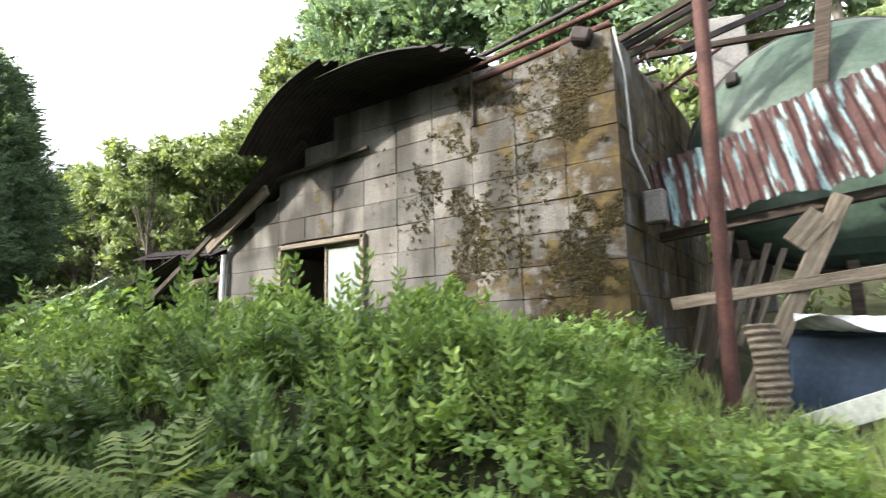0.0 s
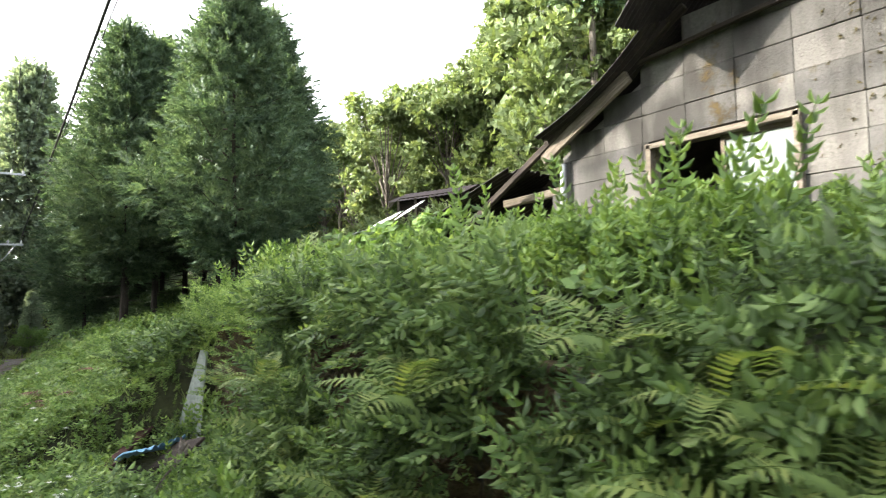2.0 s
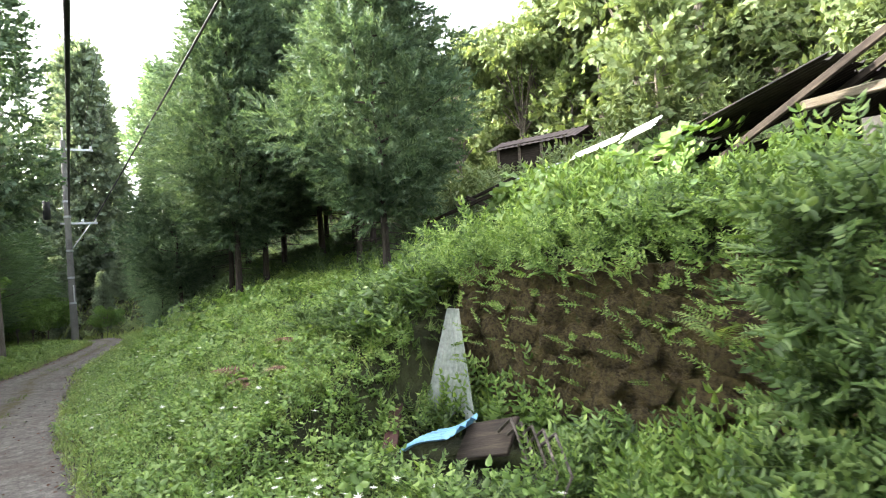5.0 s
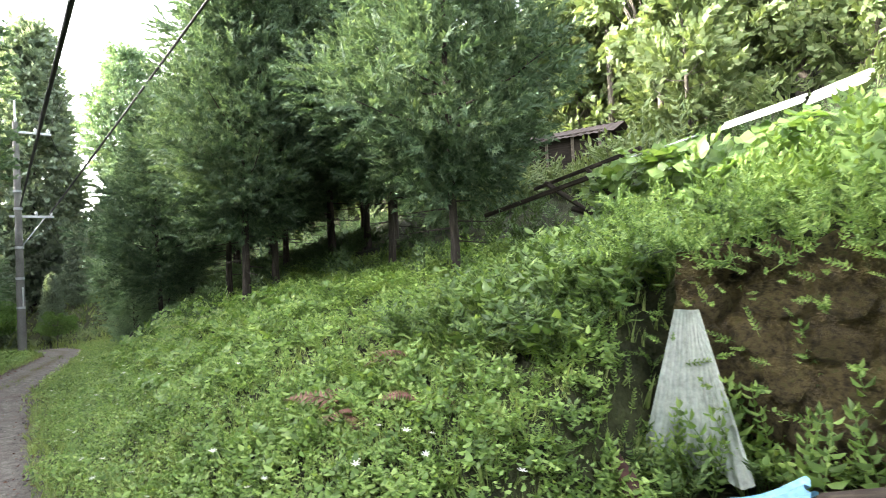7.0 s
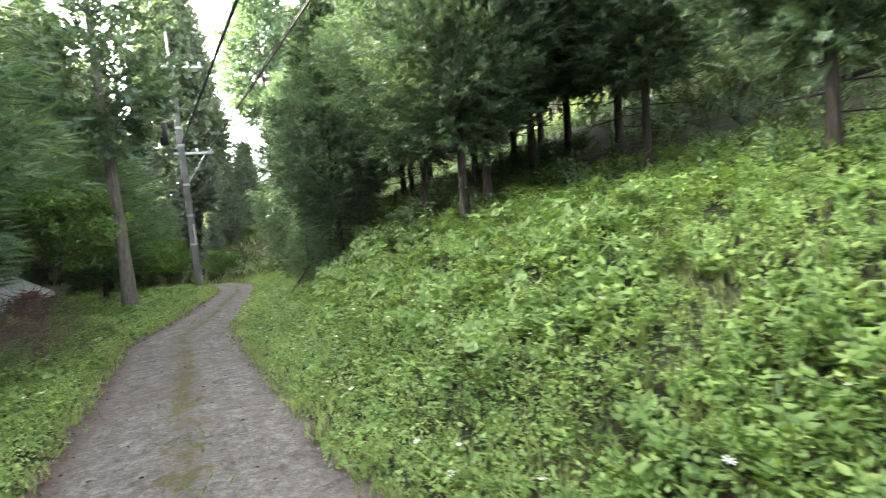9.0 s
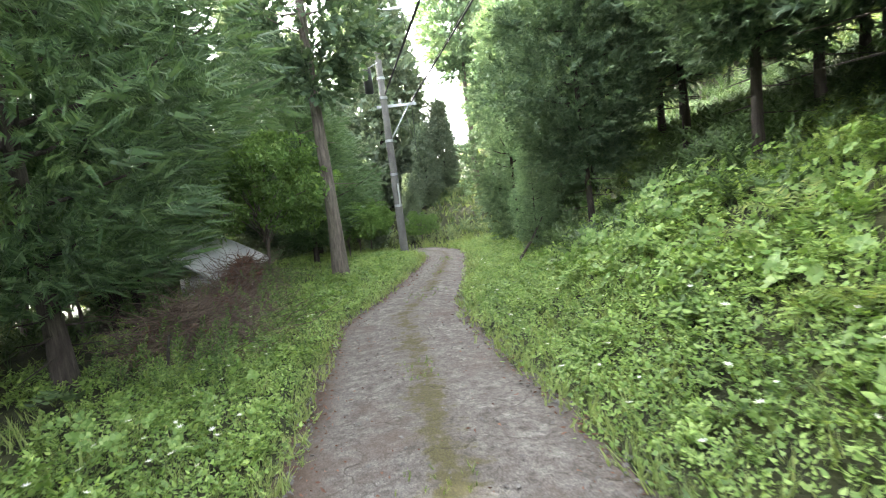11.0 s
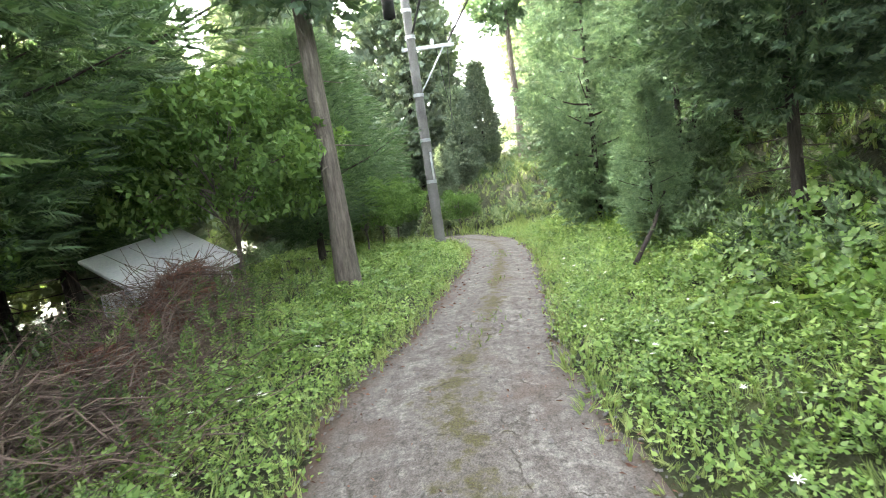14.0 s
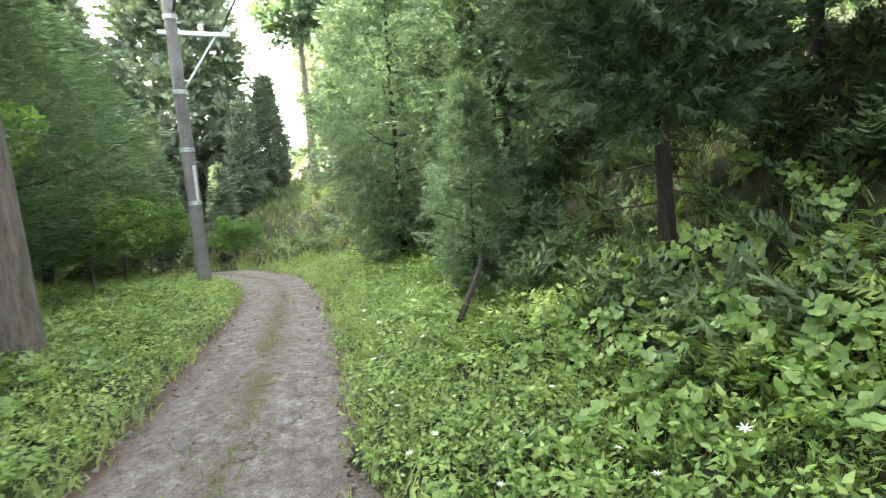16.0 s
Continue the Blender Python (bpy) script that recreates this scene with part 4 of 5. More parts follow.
        if s.any():
            out.append(scatter(t, pos[s], axis[s], r.uniform(0, 6.28, s.sum()), size[s]))
    V, F = join_np(out)
    return tagged(new(name, mesh_np(name, V, F, mats)), label, category, kind=kind)


def spread_over(r, count, x0, x1, y0, y1, keep):
    x, y = r.uniform(x0, x1, count), r.uniform(y0, y1, count)
    s = keep(x, y) & (((x + 6.65) / 0.8) ** 2 + ((y + 3.6) / 0.5) ** 2 > 1)
    x, y = x[s], y[s]
    return np.column_stack([x, y, land(x, y)])


UP = np.array([0, 0, 1.0])
r2 = np.random.default_rng(9)
weeds = [weed_np(r2) for _ in range(4)]
bushy = [compound_np(r2, 4, 5) for _ in range(3)]
tufts = [tuft_np(r2) for _ in range(3)]
vines = [vine_np(r2) for _ in range(3)]


def off_lane(x, y, gap=0.1):
    d = y - edge_r(x)
    return (d > gap) | (d < -lane_w(x) - gap)


def on_bank(x, y):
    return (y - edge_r(x) > 0.35) & ~((x > -5.1) & (x < 0.1) & (y > -0.1))


# the bank before the block house
fine = [weed_np(r2, 11, 0.125, 0.5) for _ in range(4)]
herbs = [herb_np(r2) for _ in range(4)]
feathery = [compound_np(r2, 4, 8, 0.15) for _ in range(3)]
sprays = [compound_np(r2, 4, 9, 0.135) for _ in range(4)]


def tall_by(p, low, high, seed):
    """Heights that swell and sink in patches."""
    r = np.random.default_rng(seed)
    w = 0.5 + 0.5 * np.clip(waves(p[:, 0] * 1.1 + seed, p[:, 1] * 1.3), -1, 1)
    return (low + (high - low) * w) * r.uniform(0.7, 1.2, len(p))


p = spread_over(r2, 4300, -7.6, 0.3, -4.6, -0.15, lambda x, y: on_bank(x, y) & (y > -4.3 + 0.45 * (x < -2.6)))
lump = waves(p[:, 0] * 1.9 + 2, p[:, 1] * 2.3)
p = p[lump > -0.32]
sow("bank_weeds", "dense bright green weeds over the bank", M["weed"], fine, p, UP, tall_by(p, 0.12, 0.64, 1) * np.interp(p[:, 0], [-7, -1.5, 0.2], [1.1, 1.0, 0.6]))
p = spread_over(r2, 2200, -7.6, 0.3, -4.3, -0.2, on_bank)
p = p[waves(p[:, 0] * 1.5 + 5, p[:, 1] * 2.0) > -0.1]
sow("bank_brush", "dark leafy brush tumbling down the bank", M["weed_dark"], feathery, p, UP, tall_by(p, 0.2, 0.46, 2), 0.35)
p = spread_over(r2, 1300, -7.6, 0.3, -4.4, -0.15, on_bank)
sow("bank_herbs", "broad-leaved herbs among the bank weeds", M["weed"], herbs, p + (0, 0, 0.12), UP, tall_by(p, 0.15, 0.27, 15), 0.4)
# growth hanging on the face of the terrace
r3 = np.random.default_rng(21)
x = r3.uniform(-4.6, -0.5, 2000)
lipy = np.interp(x, [-8, -3, 1, 4], [-3.0, -2.98, -2.5, -1.4])
z0, z1 = road_z(x) + 0.1, np.full(len(x), -0.85)
f = r3.uniform(0, 1, len(x))
p = np.column_stack([x, lipy - 0.12 - 0.5 * (1 - f) ** 1.5 * r3.uniform(0.3, 1, len(x)), z0 + (z1 - z0) * f])
ok = waves(p[:, 0] * 2.3, p[:, 2] * 3.1) > 0.02
p, x = p[ok], x[ok]
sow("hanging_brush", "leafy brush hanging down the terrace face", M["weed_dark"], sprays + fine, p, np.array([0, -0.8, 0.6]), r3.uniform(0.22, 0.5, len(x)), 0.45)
# growth creeping over the bare end of the terrace wall
n = 240
x = r3.uniform(-7.9, -4.4, n)
f = r3.uniform(0, 1, n) ** 0.45
p = np.column_stack([x, np.full(n, -3.06) - 0.1 * r3.uniform(0, 1, n), -2.4 + 1.5 * f])
sow("creeping_weeds", "small creepers clinging to the earth wall", M["weed"], fine, p, np.array([0, -0.8, 0.3]), r3.uniform(0.07, 0.2, n), 0.4)
n = 300
x = r3.uniform(-8.1, -4.3, n)
p = np.column_stack([x, r3.uniform(-3.12, -2.6, n), r3.uniform(-1.25, -0.85, n)])
sow("overhanging_weeds", "weeds hanging over the wall's top", M["weed"], fine + feathery, p, np.array([0, -0.4, 0.6]), r3.uniform(0.14, 0.34, n), 0.5)
n = 700
x, y = r3.uniform(-9.8, -7.85, n), r3.uniform(-3.7, -0.6, n)
p = np.column_stack([x, y, land(x, y) + 0.1])
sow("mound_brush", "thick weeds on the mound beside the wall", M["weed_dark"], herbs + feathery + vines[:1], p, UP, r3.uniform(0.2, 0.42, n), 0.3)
n = 75
x, y = r3.uniform(-6.8, -0.4, n), r3.uniform(-2.7, -0.6, n)
p = np.column_stack([x, y, land(x, y)])
sow("tall_weeds", "tall bright weed stems standing out of the bank", M["weed"], [weed_np(r2, 16, 0.11, 0.42) for _ in range(3)], p, UP, r3.uniform(0.45, 0.75, n), 0.15)
# the grassy slope
p = spread_over(r2, 9000, -30, -7.5, -6.2, -0.2, lambda x, y: (y - edge_r(x) > 0.16) & ((x > -18) | (y - edge_r(x) < 2.3)))
sow("slope_weeds", "low green weeds over the grassy slope", M["weed"], herbs + fine[:1] + feathery[:1], p, UP, tall_by(p, 0.13, 0.34, 3) * np.interp(p[:, 1] - edge_r(p[:, 0]), [0.2, 1.4], [0.5, 1.0]), 0.3)
p = spread_over(r2, 8500, -34, 3, -6.5, -0.5, lambda x, y: (y - edge_r(x) > -0.08) & (y - edge_r(x) < 4))
sow("slope_grass", "fresh green grass beside the lane", M["grass"], tufts, p, UP, tall_by(p, 0.1, 0.26, 4), 0.3)
p = spread_over(r2, 6000, -34, -8, -11.5, -4, lambda x, y: (y - edge_r(x) < -lane_w(x) - 0.12) & ~((x > -23.6) & (x < -18.1) & (abs(y + 9.72) < 0.55)))
sow("verge_weeds", "low green weeds on the lane's verge", M["weed"], herbs + fine[:1] + feathery[:1], p, UP, tall_by(p, 0.1, 0.26, 5), 0.3)
p = spread_over(r2, 5500, -36, -4, -10.5, -4, lambda x, y: (y - edge_r(x) < -lane_w(x) + 0.08))
sow("verge_grass", "short grass on the lane's verge", M["grass"], tufts, p, UP, tall_by(p, 0.08, 0.26, 6), 0.3)
p = spread_over(r2, 6500, -30, -13, -10.2, -4, lambda x, y: (y - edge_r(x) < -lane_w(x) - 0.02) & (y - edge_r(x) > -lane_w(x) - 1.7))
sow("verge_turf", "thick low grass and clover along the verge", M["grass"], tufts, p, UP, tall_by(p, 0.08, 0.17, 31), 0.6)
p = spread_over(r2, 7500, -30, -10, -6.5, -2, lambda x, y: (y - edge_r(x) > 0.0) & (y - edge_r(x) < 2.0))
sow("slope_turf", "thick low grass at the slope's foot", M["grass"], tufts, p, UP, tall_by(p, 0.08, 0.18, 32), 0.6)
def carpet_np(r, leaves=48):
    """A patch of small leaves held flat near the ground, half a metre across."""
    leaf, rows = small_leaf_np(1, 0.62, 0.18), []
    for _ in range(leaves):
        a, o = r.uniform(0, 6.28), 0.27 * np.sqrt(r.uniform())
        g = r.uniform(0, 6.28)
        rows.append(((np.cos(a) * o, np.sin(a) * o, r.uniform(0.02, 0.13)), (np.cos(g), np.sin(g), r.uniform(-0.1, 0.5)), np.pi + r.uniform(-0.5, 0.5), r.uniform(0.022, 0.052)))
    return many(leaf, rows)


carpets = [carpet_np(r2) for _ in range(4)]
p = spread_over(r2, 5600, -31, 1, -6.6, -2, lambda x, y: (y - edge_r(x) > 0.06) & (y - edge_r(x) < 1.9))
sow("slope_clover", "low clover and seedlings beside the lane", M["weed"], carpets, p, UP, r2.uniform(0.7, 1.15, len(p)), 0.25)
p = spread_over(r2, 5200, -31, -4, -10.4, -4, lambda x, y: (y - edge_r(x) < -lane_w(x) - 0.06) & (y - edge_r(x) > -lane_w(x) - 2.0))
sow("verge_clover", "low clover and seedlings on the lane's verge", M["weed"], carpets, p, UP, r2.uniform(0.7, 1.15, len(p)), 0.25)
# Brush under the trees; its shade is in the leaf colour.
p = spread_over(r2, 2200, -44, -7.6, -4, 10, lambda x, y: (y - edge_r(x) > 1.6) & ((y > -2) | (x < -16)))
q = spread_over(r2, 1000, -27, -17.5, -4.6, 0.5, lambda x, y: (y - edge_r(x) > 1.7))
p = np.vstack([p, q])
sow("forest_brush", "leafy brush under the cedars, shade put into its leaf colour", M["forest_shade"], bushy, p, UP, tall_by(p, 0.25, 0.65, 7), 0.3)
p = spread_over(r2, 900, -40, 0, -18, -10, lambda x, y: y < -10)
sow("left_brush", "leafy brush below the verge, shade put into its leaf colour", M["forest_shade"], bushy, p, UP, tall_by(p, 0.3, 0.7, 8), 0.3)
p = spread_over(r2, 1000, -62, 12, 6, 40, lambda x, y: y > 6)
sow("hill_brush", "leafy brush over the wooded hillside", M["hill"], bushy, p, UP, tall_by(p, 0.8, 1.8, 9), 0.3)
p = spread_over(r2, 700, -62, -31, -10, 6, lambda x, y: off_lane(x, y, 0.5))
sow("far_brush", "leafy brush where the lane bends out of view", M["hill"], bushy, p, UP, tall_by(p, 0.4, 0.95, 23), 0.3)
p = spread_over(r2, 1500, -46, -27, -8, -1, lambda x, y: off_lane(x, y, 0.05))
sow("bend_grass", "sunny yellow-green grass at the lane's bend", M["grass"], tufts, p, UP, tall_by(p, 0.2, 0.42, 24), 0.4)
p = spread_over(r2, 90, -17.5, -11.5, 2.6, 4.8, lambda x, y: y > 0)
sow("hut_brush", "leafy brush in front of the old hut", M["hill"], bushy, p, UP, tall_by(p, 0.7, 1.3, 19), 0.3)
p = spread_over(r2, 1500, -0.6, 3.2, -3.9, 0.1, lambda x, y: y - edge_r(x) > 0.0)
sow("yard_grass", "yellowish grass in the yard by the red post", M["grass"], tufts, p, UP, tall_by(p, 0.12, 0.3, 12), 0.35)
p = spread_over(r2, 260, -0.6, 1.2, -2.6, -0.6, lambda x, y: y < 5)
sow("yard_herbs", "low leafy herbs by the house corner", M["weed"], herbs, p, UP, tall_by(p, 0.14, 0.26, 13), 0.3)
p = spread_over(r2, 1500, -11.5, -4.6, -5.9, -3.2, lambda x, y: (y - edge_r(x) > 0.1))
sow("foot_grass", "fresh grass at the foot of the earth wall", M["grass"], tufts, p, UP, tall_by(p, 0.1, 0.24, 14), 0.4)
p = spread_over(r2, 1200, -10.5, -4.6, -5.7, -3.2, lambda x, y: (y - edge_r(x) > 0.15))
sow("foot_herbs", "small leafy herbs at the foot of the earth wall", M["weed"], herbs + fine[:2], p, UP, tall_by(p, 0.1, 0.26, 16), 0.4)


# ---- the terrace's retaining wall ----
def rough_wall(x0, x1, y, z0, z1, nx, nz, depth, seed):
    r = np.random.default_rng(seed)
    U, W = np.meshgrid(np.linspace(x0, x1, nx), np.linspace(0, 1, nz), indexing="ij")
    bulge = 0.03 * np.sin(U * 4.3 + W * 5) * np.cos(W * 7 - U * 2.2) + 0.025 * np.sin(U * 13 + W * 9) * np.sin(W * 21 + U * 3) + r.normal(0, 0.012, U.shape)
    front = np.stack([U, y + 0.1 * W + bulge * (W < 0.98), z0 + (z1 - z0) * W], -1).reshape(-1, 3)
    back = front.copy()
    back[:, 1] = y + depth
    i, j = np.meshgrid(np.arange(nx - 1), np.arange(nz - 1), indexing="ij")
    F = np.stack([i * nz + j, (i + 1) * nz + j, (i + 1) * nz + j + 1, i * nz + j + 1], -1).reshape(-1, 4)
    k = nx * nz
    rim = [(i * nz + nz - 1, (i + 1) * nz + nz - 1, (i + 1) * nz + nz - 1 + k, i * nz + nz - 1 + k) for i in range(nx - 1)]
    ends = [(e * nz + j, e * nz + j + 1, e * nz + j + 1 + k, e * nz + j + k) for e in (0, nx - 1) for j in range(nz - 1)]
    return np.vstack([front, back]), np.vstack([F, F[:, ::-1] + k, np.array(rim), np.array(ends)])


M["earth"] = worn_material("mossy_earth_wall", ((0.3, (0.022, 0.016, 0.010)), (0.45, (0.075, 0.055, 0.028)), (0.57, (0.12, 0.094, 0.04)), (0.7, (0.07, 0.082, 0.028))), 9.0, 60, 1.0, 0, 1.0, 0.06)
wall_retaining = new("wall_retaining", mesh_np("wall_retaining", *rough_wall(-7.62, -0.6, -2.99, -2.8, -1.12, 200, 50, 0.3, 3), M["earth"], True))
tagged(wall_retaining, "old rough stone and earth retaining wall, brown with moss", "retaining wall", kind="structure")
stone_meshes = []
for k in range(3):
    bm = bmesh.new()
    bmesh.ops.create_icosphere(bm, subdivisions=1, radius=0.5)
    for v in bm.verts:
        v.co *= 1 + 0.25 * math.sin(7 * v.co.x + 5 * v.co.y + k * 2 + 9 * v.co.z)
    sm = bpy.data.meshes.new("stone")
    bm.to_mesh(sm)
    bm.free()
    sm.materials.append(M["earth"])
    stone_meshes.append(sm)
r4 = np.random.default_rng(44)
for row in range(6):
    x = -7.5
    while x < -3.6:
        w = r4.uniform(0.22, 0.42)
        if r4.uniform() < 0.95:
            ob = new("stone", stone_meshes[int(r4.integers(3))])
            ob.parent = wall_retaining
            ob.matrix_basis = pose(x + w / 2, -2.98 + 0.017 * row, -2.35 + row * 0.235, r4.uniform(-15, 15), r4.uniform(-12, 12), r4.uniform(-15, 15)) @ Matrix.Diagonal((w * 0.98, 0.085, 0.235, 1))
        x += w

# ---- scrap at the wall's end ----
def fan(nu=16, nv=52):
    us, vs = np.linspace(0, 1, nu), np.linspace(-0.5, 0.5, nv)
    U, W = np.meshgrid(us, vs, indexing="ij")
    wide = 0.13 + 0.42 * U
    r = np.random.default_rng(2)
    ragged = np.interp(vs, np.linspace(-0.5, 0.5, 12), r.uniform(-0.05, 0.05, 12))
    P = np.stack([W * wide + 0.05 * U, -0.02 * U + 0.011 * np.sin(W * 62) * (0.3 + U) + 0.05 * np.cos(3 * W), -U * (0.84 + ragged[None] + 0.1 * W)], -1).reshape(-1, 3)
    i, j = np.meshgrid(np.arange(nu - 1), np.arange(nv - 1), indexing="ij")
    F = np.stack([i * nv + j, (i + 1) * nv + j, (i + 1) * nv + j + 1, i * nv + j + 1], -1).reshape(-1, 4)
    return np.vstack([P, P + (0, 0.004, 0)]), np.vstack([F[:, ::-1], F + nu * nv])


ob = new("leaning_sheet", mesh_np("leaning_sheet", *fan(), M["zinc"], True))
ob.matrix_world = pose(-7.45, -3.1, -1.46, -10, 0, 12) @ Matrix.Scale(1.08, 4)
tagged(ob, "pale corrugated sheet, torn and leaning on the earth wall", "metal sheet")
sheet("blue_sheet", "crumpled bright blue corrugated sheet lying in the weeds", aim((-7.02, -3.75, -2.36), (0.42, 0.16, 0.2)), M["blue_sheet"], 0.45, 0.5, "", curve=lambda u, v: (0, 0, 0.02 * np.sin(4 * u + 3 * v)), torn=0.08)
board = part("fallen_board", bm_box((0.42, 0.34, 0.03), bevel=0.006), M["dark_wood"])
board.matrix_world = pose(-6.5, -3.52, -2.27, 28, -14, 25)
tagged(board, "brown broken board tipped over the blue sheet", "board")
beam("rotten_plank", "red-brown rotten plank lying by the wall", (-7.75, -3.55, -2.25), (-6.85, -4.15, -2.48), 0.11, 0.035, M["rust"], "", "plank")
for k in range(5):
    g = np.random.default_rng(60 + k)
    a = np.array((-6.4 + 0.1 * k, -3.5, -2.2))
    pts = [a, a + (0.2, -0.05, 0.14), a + (0.36 + 0.05 * k, -0.1 - 0.05 * k, 0.02 + 0.06 * g.uniform(-1, 1)), a + (0.55, -0.2 - 0.06 * k, -0.12)]
    pipe("dead_root", "bare pale root trailing from the wall foot", pts, [0.012, 0.01, 0.008, 0.004], M["bark_grey"], "dead roots", "root", 5)

# Added slab that blocks the sky, so the window's inside stays dark.
ceiling = part("ceiling", prism([(-4.9, 0.5), (-2.76, 1.66), (-0.9, 1.66), (-0.9, 1.72), (-2.78, 1.72), (-4.9, 0.56)], 0.2, 3.75), M["interior_shade"])
tagged(ceiling, "added dark slab that keeps the sky out of the block house", "ceiling", kind="structure")

# ---- the lean-to and the fallen sheds beside the block house ----
sheet("fallen_roof", "collapsed dark sheet roof sloping off the house end", aim((-4.85, 0.9, 0.42), (-2.0, 0.1, -0.6)), M["dark_iron"], 2.0, 1.7, "fallen roofs", curve=lambda u, v: (0, 0, 0.08 * np.sin(5 * u + 2 * v)), torn=0.3, seed=8)
sheet("fallen_roof", "collapsed dark sheet roof sloping off the house end", aim((-6.6, 0.5, -0.02), (-1.2, 0.0, -0.35)), M["dark_iron"], 1.3, 1.2, "fallen roofs", curve=lambda u, v: (0, 0, 0.1 * np.sin(4 * u + v)), torn=0.3, seed=9)
beam("lintel", "pale round timber under the fallen roof", (-5.9, 0.05, 0.2), (-4.9, 0.1, 0.25), 0.09, 0.09, M["wood"])
stub = thing("broken_wall", "crumbled block wall stub under the fallen roof", "wall", (-5.15, 0.15, -0.8))
for row in range(4):
    for col in range(2 if row < 3 else 1):
        ob = new("block", block_mesh)
        ob.parent = stub
        ob.matrix_basis = pose(-0.05 - col * BL * 0.55 + 0.06 * row, 0.0, 0.02 + (row + 0.5) * BH * 0.95, 0, 0, 4 * row) @ Matrix.Diagonal((0.55, 1.6, 0.95, 1))
WR_ = "white sheets of a fallen roof half buried in vines"
sheet("white_roof", WR_, aim((-9.45, -0.35, 0.1), (1.1, -0.05, 0.1), (0, -0.55, 0.8)), M["white_sheet"], 0.75, 0.3, "fallen white roofs", curve=lambda u, v: (0, 0, -0.1 * v), depth=0.01, torn=0.05)
sheet("white_roof", WR_, aim((-8.4, -0.4, 0.16), (1.1, -0.05, 0.13), (0, -0.55, 0.8)), M["white_sheet"], 0.8, 0.22, "fallen white roofs", depth=0.01, torn=0.05, seed=3)
sheet("white_roof", WR_, aim((-7.6, -0.4, 0.24), (1.1, -0.05, 0.2), (0, -0.55, 0.8)), M["white_sheet"], 0.5, 0.3, "fallen white roofs", depth=0.01, torn=0.05, seed=6)
sheet("fallen_roof", "dark sheet roof sagging under vines", aim((-7.0, 0.4, 0.16), (1.3, 0.0, 0.35)), M["dark_iron"], 1.6, 1.3, "fallen roofs", torn=0.2, seed=12)
mound = thing("shed_ruin", "dark jumble of rotten timbers from a fallen shed", "ruin", (-8.6, 0.3, -0.9))
for k in range(14):
    g = np.random.default_rng(80 + k)
    a, h = g.uniform(0, 180), g.uniform(0.1, 0.75)
    q = part("timber", bm_box((g.uniform(0.9, 2.2), 0.07, 0.06), bevel=0.008), M["dark_wood"], mound)
    q.matrix_basis = pose(g.uniform(-2.6, 1.4), g.uniform(-0.5, 0.9), h, g.uniform(-20, 20), g.uniform(-25, 25), a)
beam("broken_beam", "black broken beam jutting from the fallen shed", (-11.9, -0.6, -0.45), (-9.7, -0.2, 0.0), 0.06, 0.06, M["dark_wood"], "broken beams")
beam("broken_beam", "black broken beam jutting from the fallen shed", (-11.6, 0.2, -0.05), (-9.6, 0.0, 0.2), 0.05, 0.05, M["dark_wood"], "broken beams")
beam("broken_beam", "black broken beam jutting from the fallen shed", (-10.2, -0.3, 0.0), (-9.6, -0.2, -0.75), 0.05, 0.05, M["dark_wood"], "broken beams")

M["dark_rust"] = worn_material("dark_brown_sheet", ((0.3, (0.05, 0.036, 0.036)), (0.7, (0.1, 0.075, 0.072))), 3, 40, 0.7, 0.1, 0.3, 0.003)
hut = thing("hut", "small old hut with a low brown sheet roof", "hut", (-15.5, 6.1, 1.1), (0, 0, 18))
part("wall", bm_box((2.3, 1.6, 1.0), (0, 0, 0.5), 0.02), M["dark_wood"], hut)
V, F = corrugated(1.1, 3.0, pitch=0.2, depth=0.012)
for s_, nm in ((1, 0), (-1, 180)):
    q = new("roof", mesh_np("roof", V, F, M["dark_rust"], True))
    q.parent = hut
    q.matrix_basis = pose(0, 0, 1.28, 0, 0, -90 + nm) @ pose(0, 0, 0, 0, 22, 0)
for k in range(4):
    part("post", bm_box((0.07, 0.07, 0.95), (-1.1 + 0.73 * k, -0.9, 0.47), 0.01), M["wood"], hut)

# ---- the yard beside the block house ----
def striped_material():
    m, nt, b = shader("rust_and_blue_paint", 0.7, 0.1)
    big = place_noise(nt, 2.2, 7, 0.6, "Object", (0.6, 6.0, 1))
    fine_ = place_noise(nt, 30, 5)
    rust = ramp(nt, fine_, ((0.3, (0.028, 0.012, 0.012)), (0.7, (0.06, 0.026, 0.024))))
    pale_ = ramp(nt, fine_, ((0.3, (0.09, 0.19, 0.22)), (0.7, (0.24, 0.3, 0.3))))
    nt.links.new(blend(nt, steps(nt, big, 0.52, 0.56), rust, pale_), b.inputs["Base Color"])
    bump(nt, b, fine_, 0.3, 0.003)
    return m


M["striped"] = striped_material()
sheet("awning_sheet", "rust-red corrugated awning with flaking blue paint", aim((0.12, 0.6, 0.56), (1.0, 0.0, 0.2), (0, -0.95, 0.3)) @ pose(0, 0, 0, 0, 0, -90) @ pose(-0.33, 0.42, 0), M["striped"], 0.68, 0.86, "awning sheets", torn=0.06)
sheet("awning_sheet", "rust-red corrugated awning with flaking blue paint", aim((0.95, 0.58, 0.72), (1.0, 0.0, 0.22), (0, -0.95, 0.3)) @ pose(0, 0, 0, 0, 0, -90) @ pose(-0.45, 0.45, 0), M["striped"], 0.86, 0.95, "awning sheets", torn=0.12, seed=5)
beam("awning_beam", "dark beam under the rusty awning", (0.1, 0.66, 0.22), (2.2, 0.7, 0.45), 0.07, 0.08, M["dark_wood"])

tank = thing("tank", "large pale green fibreglass tank with a black rim", "tank", (1.45, 2.35, 1.25), (-8, 0, 0))
bm = bmesh.new()
